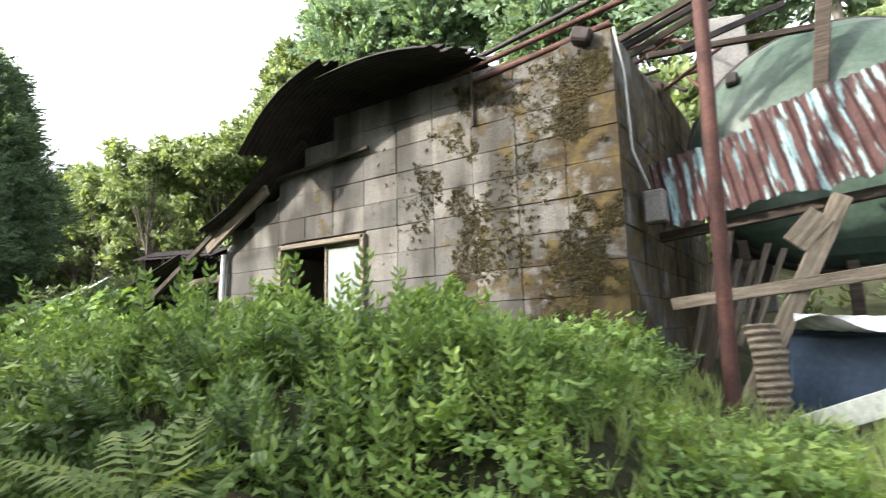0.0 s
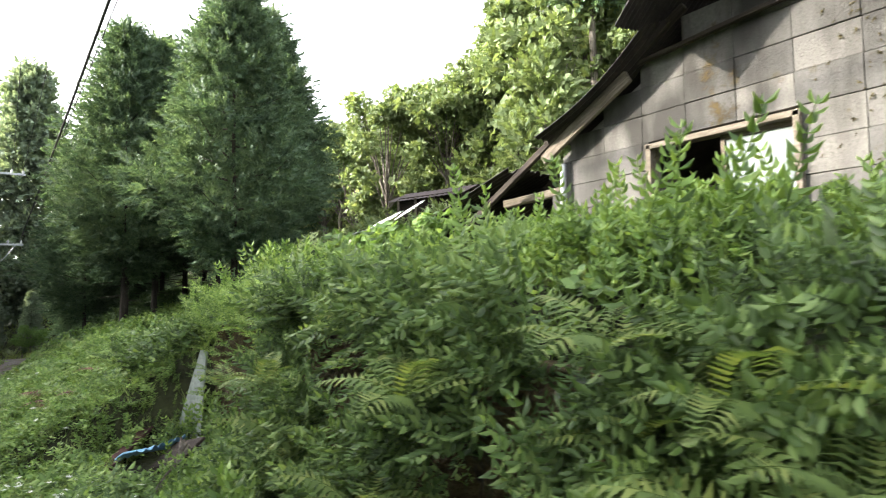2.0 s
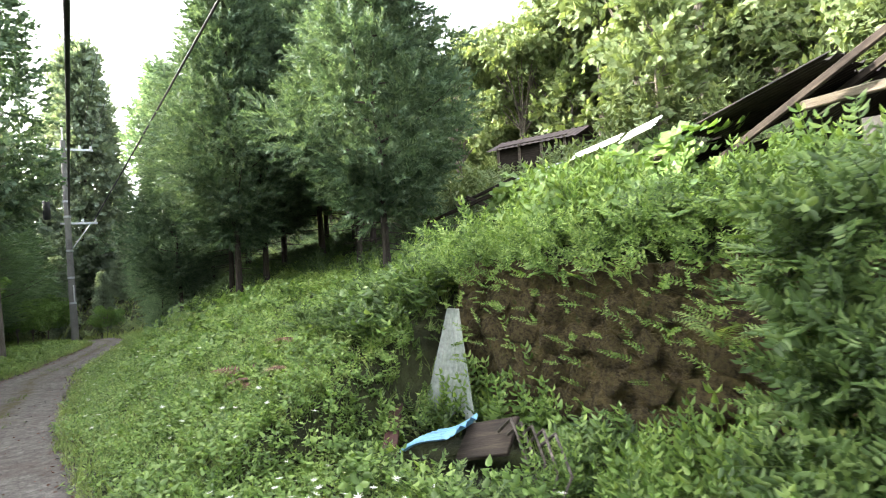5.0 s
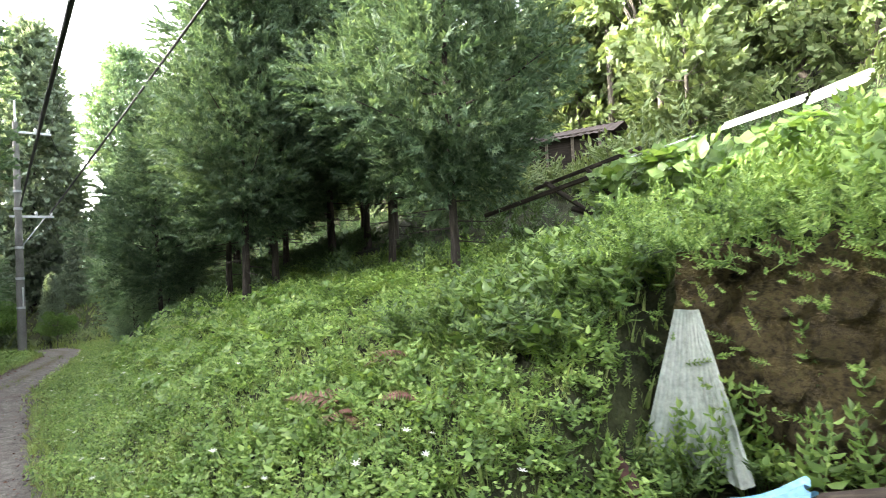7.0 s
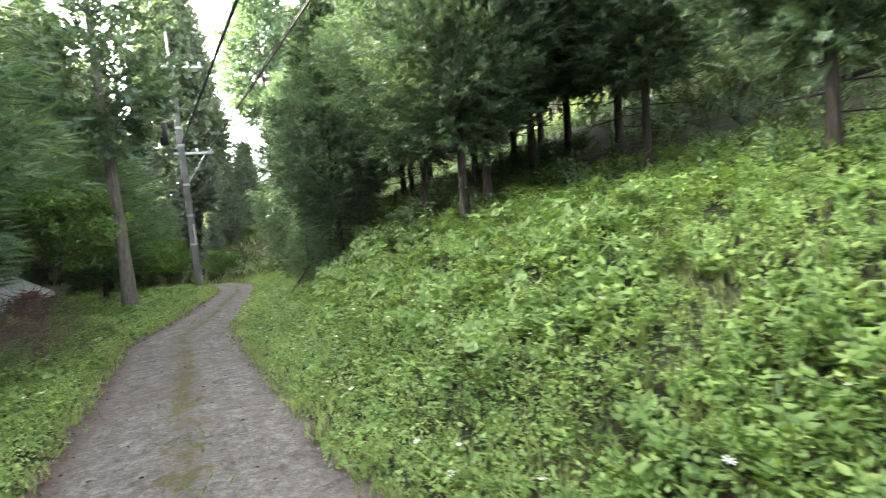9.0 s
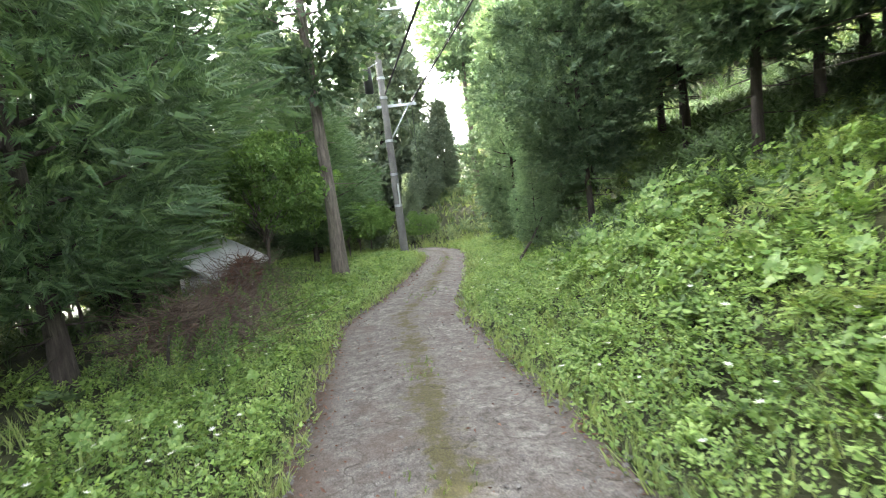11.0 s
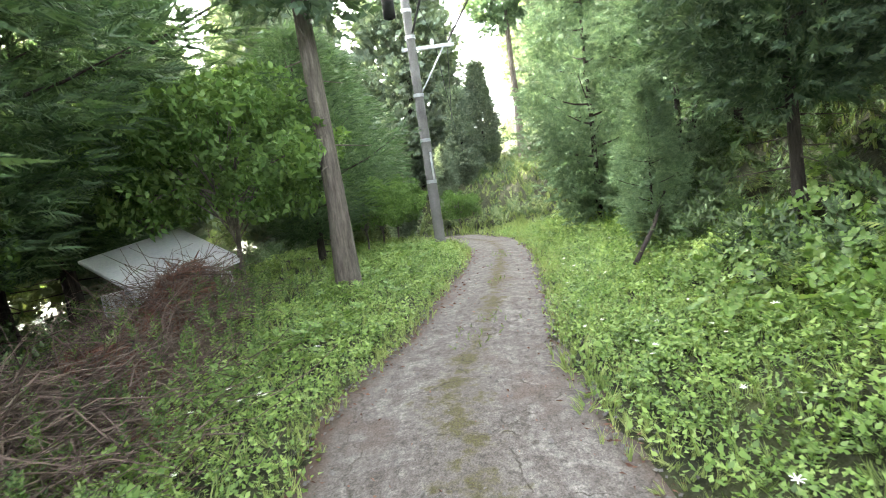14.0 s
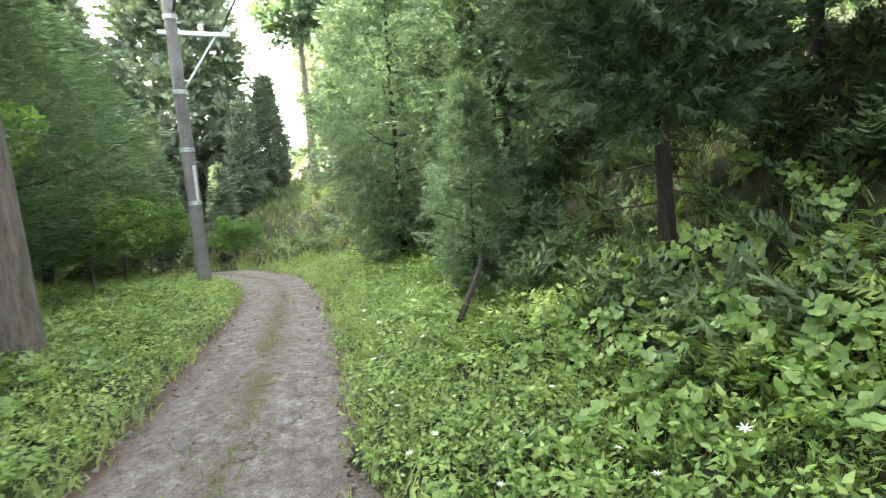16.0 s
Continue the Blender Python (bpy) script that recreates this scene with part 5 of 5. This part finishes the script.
bmesh.ops.create_uvsphere(bm, u_segments=48, v_segments=16, radius=1.3)
bmesh.ops.scale(bm, vec=(1, 0.42, 1.0), verts=bm.verts)
part("body", bm, M["frp"], tank)
a = np.linspace(0, 2 * np.pi, 49)
tubes("rim", [tube_np(np.column_stack([1.3 * np.cos(a), np.zeros(49), 1.3 * np.sin(a)]), 0.055, 8)], M["dark_iron"], tank, "black iron rim")
part("strap", bm_box((0.13, 0.05, 2.4), (-0.1, -0.5, 0.1), 0.01, (12, 8, 0)), M["dark_wood"], tank, "brown timber strap")
part("lug", bm_box((0.12, 0.2, 0.14), (-0.8, -0.3, 0.75), 0.02), M["dark_iron"], tank)
for x in (-0.8, 0.0, 0.8):
    part("leg", bm_box((0.1, 0.1, 1.6), (x, -0.1, -1.75), 0.01, (0, 6 * x, 0)), M["dark_wood"], tank)
chim = part("chimney", bm_box((0.42, 0.42, 3.4), bevel=0.02), M["concrete"])
chim.matrix_world = pose(0.55, 2.75, 1.3, 0, 0, 20)
tagged(chim, "pale concrete stack standing behind the tank", "stack")
beam("trestle_rail", "weathered plank across the trestle", (0.22, 0.3, -0.35), (2.4, 0.3, -0.1), 0.05, 0.09, M["wood"], "trestle timbers")
beam("trestle_brace", "weathered slanting brace of the trestle", (0.62, 0.24, -1.15), (1.35, 0.42, 0.34), 0.07, 0.12, M["wood"], "trestle timbers")
beam("trestle_brace", "dark slanting brace of the trestle", (0.3, 0.5, -1.2), (0.62, 0.7, 0.3), 0.06, 0.09, M["dark_wood"], "trestle timbers")
beam("gusset", "square board nailed on the brace", (1.04, 0.33, 0.02), (1.22, 0.36, 0.22), 0.04, 0.17, M["wood"], "trestle timbers")
tub = thing("metal_tub", "dark blue metal tub lying beside the trestle", "tub", (1.66, 0.98, -1.23), (0, 0, -3))
part("body", bm_box((1.5, 0.9, 0.66), (0, 0, 0.33), 0.05), M["blue_panel"], tub)
for y in (-0.45, 0.45):
    part("rim", bm_box((1.56, 0.05, 0.05), (0, y, 0.66), 0.012), M["blue_panel"], tub)
sheet("crumpled_sheet", "white crumpled sheet draped on the blue tub", aim((0.98, 0.35, -0.5), (0.9, 0.05, -0.06)), M["white_sheet"], 0.9, 0.34, "", curve=lambda u, v: (0, 0, 0.05 * np.sin(9 * u + 5 * v)), depth=0.006, torn=0.1)
sheet("curled_sheet", "brownish corrugated sheet stood on its end", aim((0.68, 0.1, -0.83), (1, 0.0, 0.1), (0, -1, 0.1)), M["wood"], 0.22, 0.62, "", pitch=0.05, curve=lambda u, v: (-0.16 * (v - 0.1) ** 2 + 0.16 * v, 0, -0.3 * (u - 0.4) ** 2), torn=0.04)
beam("white_plank", "pale plank fallen in the grass", (0.98, -0.08, -1.14), (1.9, 0.0, -0.78), 0.03, 0.14, M["zinc"], "", "plank")
for k in range(6):
    g = np.random.default_rng(120 + k)
    beam("scrap_timber", "pale scrap timber piled behind the post", (0.15 + 0.1 * k, 1.0 + 0.25 * g.uniform(), -0.9 + 0.05 * k), (0.35 + 0.12 * k, 1.6, 0.05 + 0.2 * g.uniform()), 0.05, 0.03, M["wood"], "scrap timbers", "timber")
wbox = part("meter_box", bm_box((0.17, 0.14, 0.27), bevel=0.015), M["concrete"])
wbox.matrix_world = pose(0.13, 0.46, 0.45)
tagged(wbox, "small grey box fixed on the side wall", "box")
pipe("conduit", "thin white conduit hanging down the wall corner", [(0.02, 0.0, 1.85), (0.05, 0.1, 1.5), (0.03, 0.25, 0.9), (0.1, 0.42, 0.6)], 0.011, M["white_sheet"], "", "conduit", 6)
for k in range(9):
    g = np.random.default_rng(140 + k)
    a = np.array((-0.6 + 0.2 * k, 1.2 + 0.25 * k, 2.0 + 0.1 * g.uniform()))
    pipe("roof_rod", "rusty bent rod of the ruined roof frame", [a, a + (g.uniform(-0.6, 0.6), 0.2, 0.4), a + (g.uniform(-0.9, 0.9), 0.5, 0.5 + 0.5 * g.uniform())], 0.022, M["rust"] if k % 2 else M["dark_iron"], "roof rods")

for k in range(10):
    g = np.random.default_rng(200 + k)
    a = Vector((-2.2 + 0.28 * k, 0.25 + 0.1 * k, 1.8 + 0.03 * k))
    beam("roof_timber", "charred timber of the ruined roof", a, a + Vector((g.uniform(0.6, 1.5), g.uniform(0.2, 1.2), g.uniform(0.1, 0.75))), 0.05, 0.06, M["dark_wood"] if k % 3 else M["dark_iron"], "roof timbers", "timber")
bracket = part("iron_bracket", bm_box((0.16, 0.14, 0.12), bevel=0.02), M["dark_iron"])
bracket.matrix_world = pose(-0.22, -0.06, 1.82, 0, 20, 10)
tagged(bracket, "rusty iron bracket on the wall's top corner", "bracket")
beam("hanging_lath", "thin lath hanging down over the wall face", (-1.28, -0.03, 1.85), (-1.27, -0.03, 1.32), 0.03, 0.02, M["dark_wood"])

# ---- pole and wires ----
pole = thing("utility_pole", "grey concrete utility pole with steel crossarms", "utility pole", (-29.5, -6.17, float(land(-29.5, -6.17))))
zb = float(land(-29.5, -6.17))
tubes("shaft", [tube_np([(0, 0, -0.3), (0.0, 0, 4.06 - zb + 0.35)], [0.135, 0.088], 14)], M["concrete"], pole)
tubes("mast", [tube_np([(0, 0, 4.3 - zb), (0, 0, 5.2 - zb)], 0.03, 8)], M["steel"], pole)
high = part("crossarm", bm_box((0.08, 1.6, 0.08), (0, 0.2, 4.06 - zb), 0.006), M["steel"], pole)
low = part("crossarm", bm_box((0.08, 1.25, 0.08), (0, 0.38, 1.13 - zb), 0.006), M["steel"], pole)
tubes("brace", [tube_np([(0.02, 0.05, 0.06 - zb), (0.02, 0.75, 1.1 - zb)], 0.022, 6)], M["steel"], pole)
for y, z in ((-0.5, 4.17), (0.55, 4.17), (0.92, 4.17), (0.92, 1.24), (0.5, 1.24)):
    tubes("insulator", [tube_np([(0, y, z - zb - 0.08), (0, y, z - zb), (0, y, z - zb + 0.07)], [0.03, 0.05, 0.03], 8)], M["white_sheet"], high if z > 3 else low, "white porcelain insulator")
for z in (2.0, 1.4, 0.06, -1.0, -2.0):
    tubes("band", [tube_np([(0, 0, z - zb - 0.04), (0, 0, z - zb + 0.04)], 0.128, 14)], M["steel"], pole)
tubes("cable_guard", [tube_np([(0.15, 0.06, -1.3 - zb), (0.16, 0.06, -2.0 - zb)], 0.025, 6)], M["white_sheet"], pole, "white cable guard")


def wire(label, a, b, sag, r):
    t = np.linspace(0, 1, 24)[:, None]
    P = np.array(a) * (1 - t) + np.array(b) * t
    P[:, 2] -= sag * 4 * t[:, 0] * (1 - t[:, 0])
    return pipe("wire", label, P, r, M["black"], "overhead wires", "wire", 6)


wire("thick black overhead cable along the lane", (-29.4, -6.1, 1.5), (16, -5.4, 0.9), 0.0, 0.026)
wire("thick black overhead cable along the lane", (-29.4, -5.3, 1.2), (16, -2.5, 4.6), 0.15, 0.02)
wire("thin overhead wire along the lane", (-29.4, -5.3, 1.25), (16, -2.2, 4.9), 0.1, 0.008)
wire("thin overhead wire along the lane", (-29.4, -5.6, 4.2), (16, -3.6, 7.6), 0.4, 0.007)
wire("thin overhead wire along the lane", (-29.4, -5.25, 4.2), (16, -2.6, 7.6), 0.4, 0.007)
for k, (y, z) in enumerate(((-5.3, 1.25), (-5.6, 1.2), (-5.25, 4.2), (-6.6, 4.2))):
    wire("thin overhead wire beyond the pole", (-29.6, y, z), (-70, -1.0 + 1.3 * k, z - 3.2), 0.5, 0.009)
clos = thing("cable_closure", "black cable closure hung on the overhead cable", "cable box", (-26.4, -6.7, 1.35), (0, 0, 0))
tubes("sleeve", [tube_np([(0, 0, -0.32), (0, 0, -0.3), (0, 0, 0.3), (0, 0, 0.32)], [0.07, 0.11, 0.11, 0.07], 12)], M["black"], clos)
tubes("hanger", [tube_np([(0, 0, 0.3), (0.1, 0.3, 0.42)], 0.012, 5)], M["steel"], clos)

# ---- left of the lane ----
def twig_np(r):
    n = 4
    P = np.cumsum(np.vstack([[0, 0, 0], r.normal(0, 0.16, (n - 1, 3)) + (0, 0, 0.3)]), 0)
    return tube_np(P, np.linspace(0.009, 0.003, n), 3)


r5 = np.random.default_rng(71)
twigs = [twig_np(r5) for _ in range(5)]
n = 3400
u = r5.uniform(0, 1, n)
hx = -18.3 - 5.2 * u
hy = -9.72 + 0.2 * np.sin(5 * u) + r5.normal(0, 0.36, n)
h = np.exp(-((hy + 9.72) / 0.5) ** 2) * (0.5 + 0.2 * np.sin(9 * u)) * r5.uniform(0, 1, n)
p = np.column_stack([hx, hy, land(hx, hy) + h])
ax = np.column_stack([r5.normal(0, 1, n), r5.normal(0, 1, n), r5.normal(0.05, 0.25, n)])
piles = []
for k, tw in enumerate(twigs):
    q, w = p[k::5], ax[k::5]
    piles.append(scatter(tw, q, w, r5.uniform(0, 6.28, len(q)), r5.uniform(0.3, 0.95, len(q))))
    piles.append(scatter(tw, q + r5.normal(0, 0.08, q.shape) * (1, 1, 0.3), w[::-1], r5.uniform(0, 6.28, len(q)), r5.uniform(0.15, 0.5, len(q))))
tagged(new("brush_heap", mesh_np("brush_heap", *join_np(piles), M["twig"])), "heap of dead grey-brown twigs on the verge", "brush heap", kind="stuff")
n = 2600
u = r5.uniform(0, 1, n)
hx, hy = -18.6 - 4.8 * u, -9.7 + 0.2 * np.sin(5 * u) + r5.normal(0, 0.3, n)
ok = waves(hx * 1.1, hy * 1.7) > -0.05
hx, hy, u = hx[ok], hy[ok], u[ok]
h = np.exp(-((hy + 9.72) / 0.5) ** 2) * (0.5 + 0.2 * np.sin(9 * u))
p = np.column_stack([hx, hy, land(hx, hy) + h * r5.uniform(0.55, 1.05, len(hx))])
sow("dead_needles", "reddish dead cedar sprays on the brush heap", M["dry"], [flat_spray(r5, 5)], p, np.array([-0.5, 0.4, 0.15]), r5.uniform(0.08, 0.2, len(hx)), 0.7, category="brush heap")
n = 420
x, y = r5.uniform(-24, -17.0, n), r5.normal(-9.45, 0.5, n)
p = np.column_stack([x, y, land(x, y) + r5.uniform(0.05, 0.35, n)])
sow("heap_weeds", "weeds growing up through the brush heap", M["weed_dark"], fine, p, UP, r5.uniform(0.15, 0.35, n), 0.4)
for k in range(7):
    g = np.random.default_rng(160 + k)
    x = -17.6 - 0.85 * k
    pipe("dead_branch", "long dead branch lying on the brush heap", [(x, -9.5, float(land(x, -9.5)) + 0.16), (x - 0.7, -9.7 + 0.3 * g.uniform(-1, 1), float(land(x, -9.7)) + 0.42), (x - 1.5, -9.9 + 0.3 * g.uniform(-1, 1), float(land(x, -9.7)) + 0.3)], [0.02, 0.015, 0.005], M["bark"], "dead branches", "branch", 6)
shed = thing("white_shed", "low white-roofed shed half hidden by the shrubs", "shed", (-23.9, -10.42, -3.3), (0, 0, -35))
M["white_roof"] = worn_material("white_painted_sheet", ((0.3, (0.6, 0.62, 0.65)), (0.7, (0.8, 0.81, 0.83))), 3.0, 30, 0.4, 0.0, 0.2, 0.003)
part("wall", bm_box((1.35, 1.0, 0.56), (0, 0, 0.28), 0.01), M["white_roof"], shed)
q = part("roof", bm_box((1.55, 1.3, 0.05), (0, 0, 0.88), 0.01, (-24, 7, 0)), M["white_roof"], shed)
part("gutter", bm_box((1.55, 0.07, 0.07), (0, 0.63, 0.61), 0.01, (0, 7, 0)), M["white_roof"], shed)
pipe("fallen_tree", "dark leaning dead stem in the undergrowth", [(-22.3, -4.4, -3.2), (-22.6, -4.0, -2.85), (-23.0, -3.6, -2.45)], [0.03, 0.026, 0.014], M["bark"], "", "tree trunk", 8)

# ---- leaves that stand out ----
r6 = np.random.default_rng(91)
x = r6.uniform(-9.5, -1.0, 260)
y = r6.uniform(-3.0, -0.3, 260)
ok = on_bank(x, y)
p = np.column_stack([x, y, land(x, y) + r6.uniform(0.1, 0.35, 260)])[ok]
sow("bank_vines", "broad pale vine leaves sprawling over the bank", M["kudzu"], vines, p, np.array([0.1, -0.5, 0.8]), r6.uniform(0.12, 0.25, len(p)), 0.5)
x = r6.uniform(-10.2, -6.6, 300)
y = r6.uniform(-0.7, 0.8, 300)
p = np.column_stack([x, y, np.maximum(land(x, y) + 0.3, -0.12 + 0.06 * (x + 8.5) + r6.uniform(-0.5, 0.1, 300))])
sow("roof_vines", "vines smothering the fallen shed", M["kudzu"], vines, p, np.array([0.0, -0.5, 0.8]), r6.uniform(0.3, 0.55, len(p)), 0.3)
x = r6.uniform(-21.5, -12.0, 420)
y = edge_r(x) + r6.uniform(1.0, 3.2, 420)
p = np.column_stack([x, y, land(x, y) + r6.uniform(0.12, 0.3, 420)])
sow("slope_vines", "broad-leaved herbs on the slope beside the lane", M["kudzu"], vines, p, np.array([0.0, -0.35, 0.9]), r6.uniform(0.1, 0.22, len(p)), 0.6)
x = r6.uniform(-29.0, -8.0, 500)
y = edge_r(x) - lane_w(x) - r6.uniform(0.5, 1.8, 500)
p = np.column_stack([x, y, land(x, y) + 0.15])
sow("verge_herbs", "rounder pale leaves along the verge", M["kudzu"], vines, p, UP, r6.uniform(0.08, 0.18, len(p)), 0.5)

x = r6.uniform(-21.0, -16.8, 230)
y = edge_r(x) + r6.uniform(1.4, 2.6, 230)
p = np.column_stack([x, y, land(x, y) + r6.uniform(0.1, 0.4, 230)])
sow("grape_vines", "bright lobed vine leaves heaped on the bank", M["kudzu"], vines, p, np.array([0.25, -0.45, 0.8]), r6.uniform(0.1, 0.2, len(p)), 0.6)

frond = frond_np()
fern_me = mesh_np("frond", *frond, M["fern"])


def fern(x, y, z, size, turn):
    base = thing("fern", "yellow-green fern arching from the bank", "fern", (x, y, z), (0, 0, turn), "ferns on the bank")
    for k in range(6):
        f = new("frond", fern_me)
        f.parent = base
        f.matrix_basis = pose(0, 0, 0, r6.uniform(-12, 12), r6.uniform(-30, 10), k * 60 + r6.uniform(-20, 20)) @ Matrix.Scale(size * r6.uniform(0.75, 1.1), 4)


for k in range(26):
    x = r6.uniform(-4.8, -0.6)
    lipk = float(np.interp(x, [-8, -3, 1, 4], [-3.02, -3.0, -2.5, -1.4]))
    z = r6.uniform(-2.1, -0.95)
    fern(x, lipk - 0.3 - 0.3 * r6.uniform(), z, r6.uniform(0.26, 0.44), r6.uniform(0, 360))
for k in range(12):
    x = r6.uniform(-23, -14)
    y = float(edge_r(x)) + r6.uniform(1.2, 2.6)
    fern(x, y, float(land(x, y)) + 0.12, r6.uniform(0.3, 0.55), r6.uniform(0, 360))

dry_frond = fern_me.copy()
dry_frond.materials.clear()
dry_frond.materials.append(M["dry"])
for x, y, z, size in ((-9.27, -4.37, -2.3, 0.5), (-9.45, -3.76, -2.0, 0.55), (-8.8, -4.1, -2.15, 0.42)):
    base = thing("fern", "withered red-brown fern on the bank", "fern", (x, y, max(z, float(land(x, y)) + 0.03)), (0, 0, 40 * x), "withered ferns on the bank")
    for k in range(6):
        f = new("frond", dry_frond)
        f.parent = base
        f.matrix_basis = pose(0, 0, 0, r6.uniform(-15, 15), r6.uniform(-20, 25), k * 60 + r6.uniform(-20, 20)) @ Matrix.Scale(size * r6.uniform(0.7, 1.1), 4)


def daisy_np():
    leaf = (np.array([(-0.12, 0, 0.1), (0.12, 0, 0.1), (0.1, 0.02, 1.0), (-0.1, 0.02, 1.0)]), np.array([(0, 1, 2, 3)]))
    rows = [((0, 0, 1.0), (np.cos(a), np.sin(a), 0.15), 0.0, 0.11) for a in np.linspace(0, 6.28, 8)[:-1]]
    return many(leaf, rows)


n = 420
x = np.concatenate([r6.normal(-5.4, 0.9, 240), r6.uniform(-24, -6, 120), r6.uniform(-22, -12, 60)])
y = np.concatenate([edge_r(x[:240]) + r6.uniform(0.15, 1.3, 240), edge_r(x[240:360]) + r6.uniform(0.1, 1.5, 120), edge_r(x[360:]) - lane_w(x[360:]) - r6.uniform(0.3, 1.3, 60)])
p = np.column_stack([x, y, land(x, y) + r6.uniform(-0.08, 0.06, n)])
sow("daisies", "small white daisies scattered in the grass", M["petal"], [daisy_np()], p, UP, r6.uniform(0.16, 0.28, n), 0.2, category="flowers")
n = 1500
x = r6.uniform(-27, 0, n)
y = edge_r(x) - lane_w(x) * np.clip(r6.beta(0.6, 0.6, n), 0.02, 0.98)
p = np.column_stack([x, y, road_z(x) + 0.022])
sow("leaf_litter", "dry brown leaves and twigs strewn on the lane", M["dry"], [small_leaf_np(1, 0.45, 0.1), twig_np(r5)], p, np.array([0.9, 0.5, 0.02]), r6.uniform(0.015, 0.045, n), 0.5, category="leaf litter")
n = 900
x = r6.uniform(-27, -1, n)
y = edge_r(x) - lane_w(x) * (0.47 + r6.normal(0, 0.08, n))
ok = waves(x * 1.7, y * 0.3) > 0.12
p = np.column_stack([x, y, road_z(x) + 0.01])[ok]
sow("lane_moss", "moss and stunted grass down the lane's middle", M["fern"], tufts, p, UP, r6.uniform(0.03, 0.09, len(p)), 0.5, category="moss")

# broken edges and grit of the lane
pebble = (np.array([(1, 0, 0), (0, 1, 0), (-1, 0, 0), (0, -1, 0), (0.1, 0, 0.6), (0, 0, -0.4)], float), np.array([(0, 1, 4), (1, 2, 4), (2, 3, 4), (3, 0, 4)]))
M["grit"] = worn_material("grey_grit", ((0.3, (0.07, 0.065, 0.06)), (0.7, (0.17, 0.16, 0.15))), 30, 90, 0.95)
n = 3200
x = r6.uniform(-26, 1, n)
e = r6.uniform(0, 1, n)
y = edge_r(x) - lane_w(x) * np.where(e < 0.4, r6.normal(0.03, 0.035, n), np.where(e < 0.8, r6.normal(0.97, 0.035, n), r6.uniform(0, 1, n)))
p = np.column_stack([x, y, road_z(x) + 0.02])
sow("lane_grit", "loose grit and crumbs along the lane's edges", M["grit"], [pebble], p, UP, r6.uniform(0.006, 0.022, n), 0.4, category="grit")
n = 2400
x = r6.uniform(-28, 1, n)
side = r6.uniform(0, 1, n) < 0.5
y = np.where(side, edge_r(x) + r6.normal(0.0, 0.07, n), edge_r(x) - lane_w(x) + r6.normal(0.0, 0.07, n))
p = np.column_stack([x, y, road_z(x) + 0.0])
sow("edge_grass", "short grass creeping over the lane's edges", M["grass"], tufts, p, UP, r6.uniform(0.05, 0.16, n), 0.5, category="grass")
n = 2200
x = r6.uniform(-27, 1, n)
side = r6.uniform(0, 1, n) < 0.35
y = np.where(side, edge_r(x) - np.abs(r6.normal(0.0, 0.12, n)), edge_r(x) - lane_w(x) + np.abs(r6.normal(0.0, 0.16, n)))
p = np.column_stack([x, y, road_z(x) + 0.024])
sow("edge_litter", "reddish dead needles drifted along the lane's edges", M["dry"], [small_leaf_np(1, 0.3, 0.1)], p, np.array([0.9, 0.5, 0.03]), r6.uniform(0.02, 0.06, n), 0.8, category="leaf litter")
# moss clumps on the block wall
n = 9000
pick = r6.uniform(0, 1, n)
x = np.where(pick < 0.5, -np.abs(r6.normal(0.05, 0.3, n)), np.where(pick < 0.8, r6.normal(-1.5, 0.26, n), -np.abs(r6.normal(0, 1.0, n))))
z = np.where(pick < 0.5, r6.uniform(-0.75, 1.7, n), r6.uniform(-0.1, 1.75, n))
ok = (waves(x * 2.1 + 3, z * 2.3) + 0.5 * waves(x * 7, z * 6) > -0.12 + 0.3 * (pick > 0.8)) & (x > -2.5) & (x < -0.01) & (z < wall_top(x) - 0.03)
p = np.column_stack([x, np.full(n, -0.004), z])[ok]
sow("wall_moss", "dark brown moss clumps on the block wall", M["moss"], [leaf_bunch(r6, 9, 0.7, 0.5)], p, np.array([0, -1.0, 0.2]), r6.uniform(0.014, 0.04, len(p)), 0.3, category="moss")
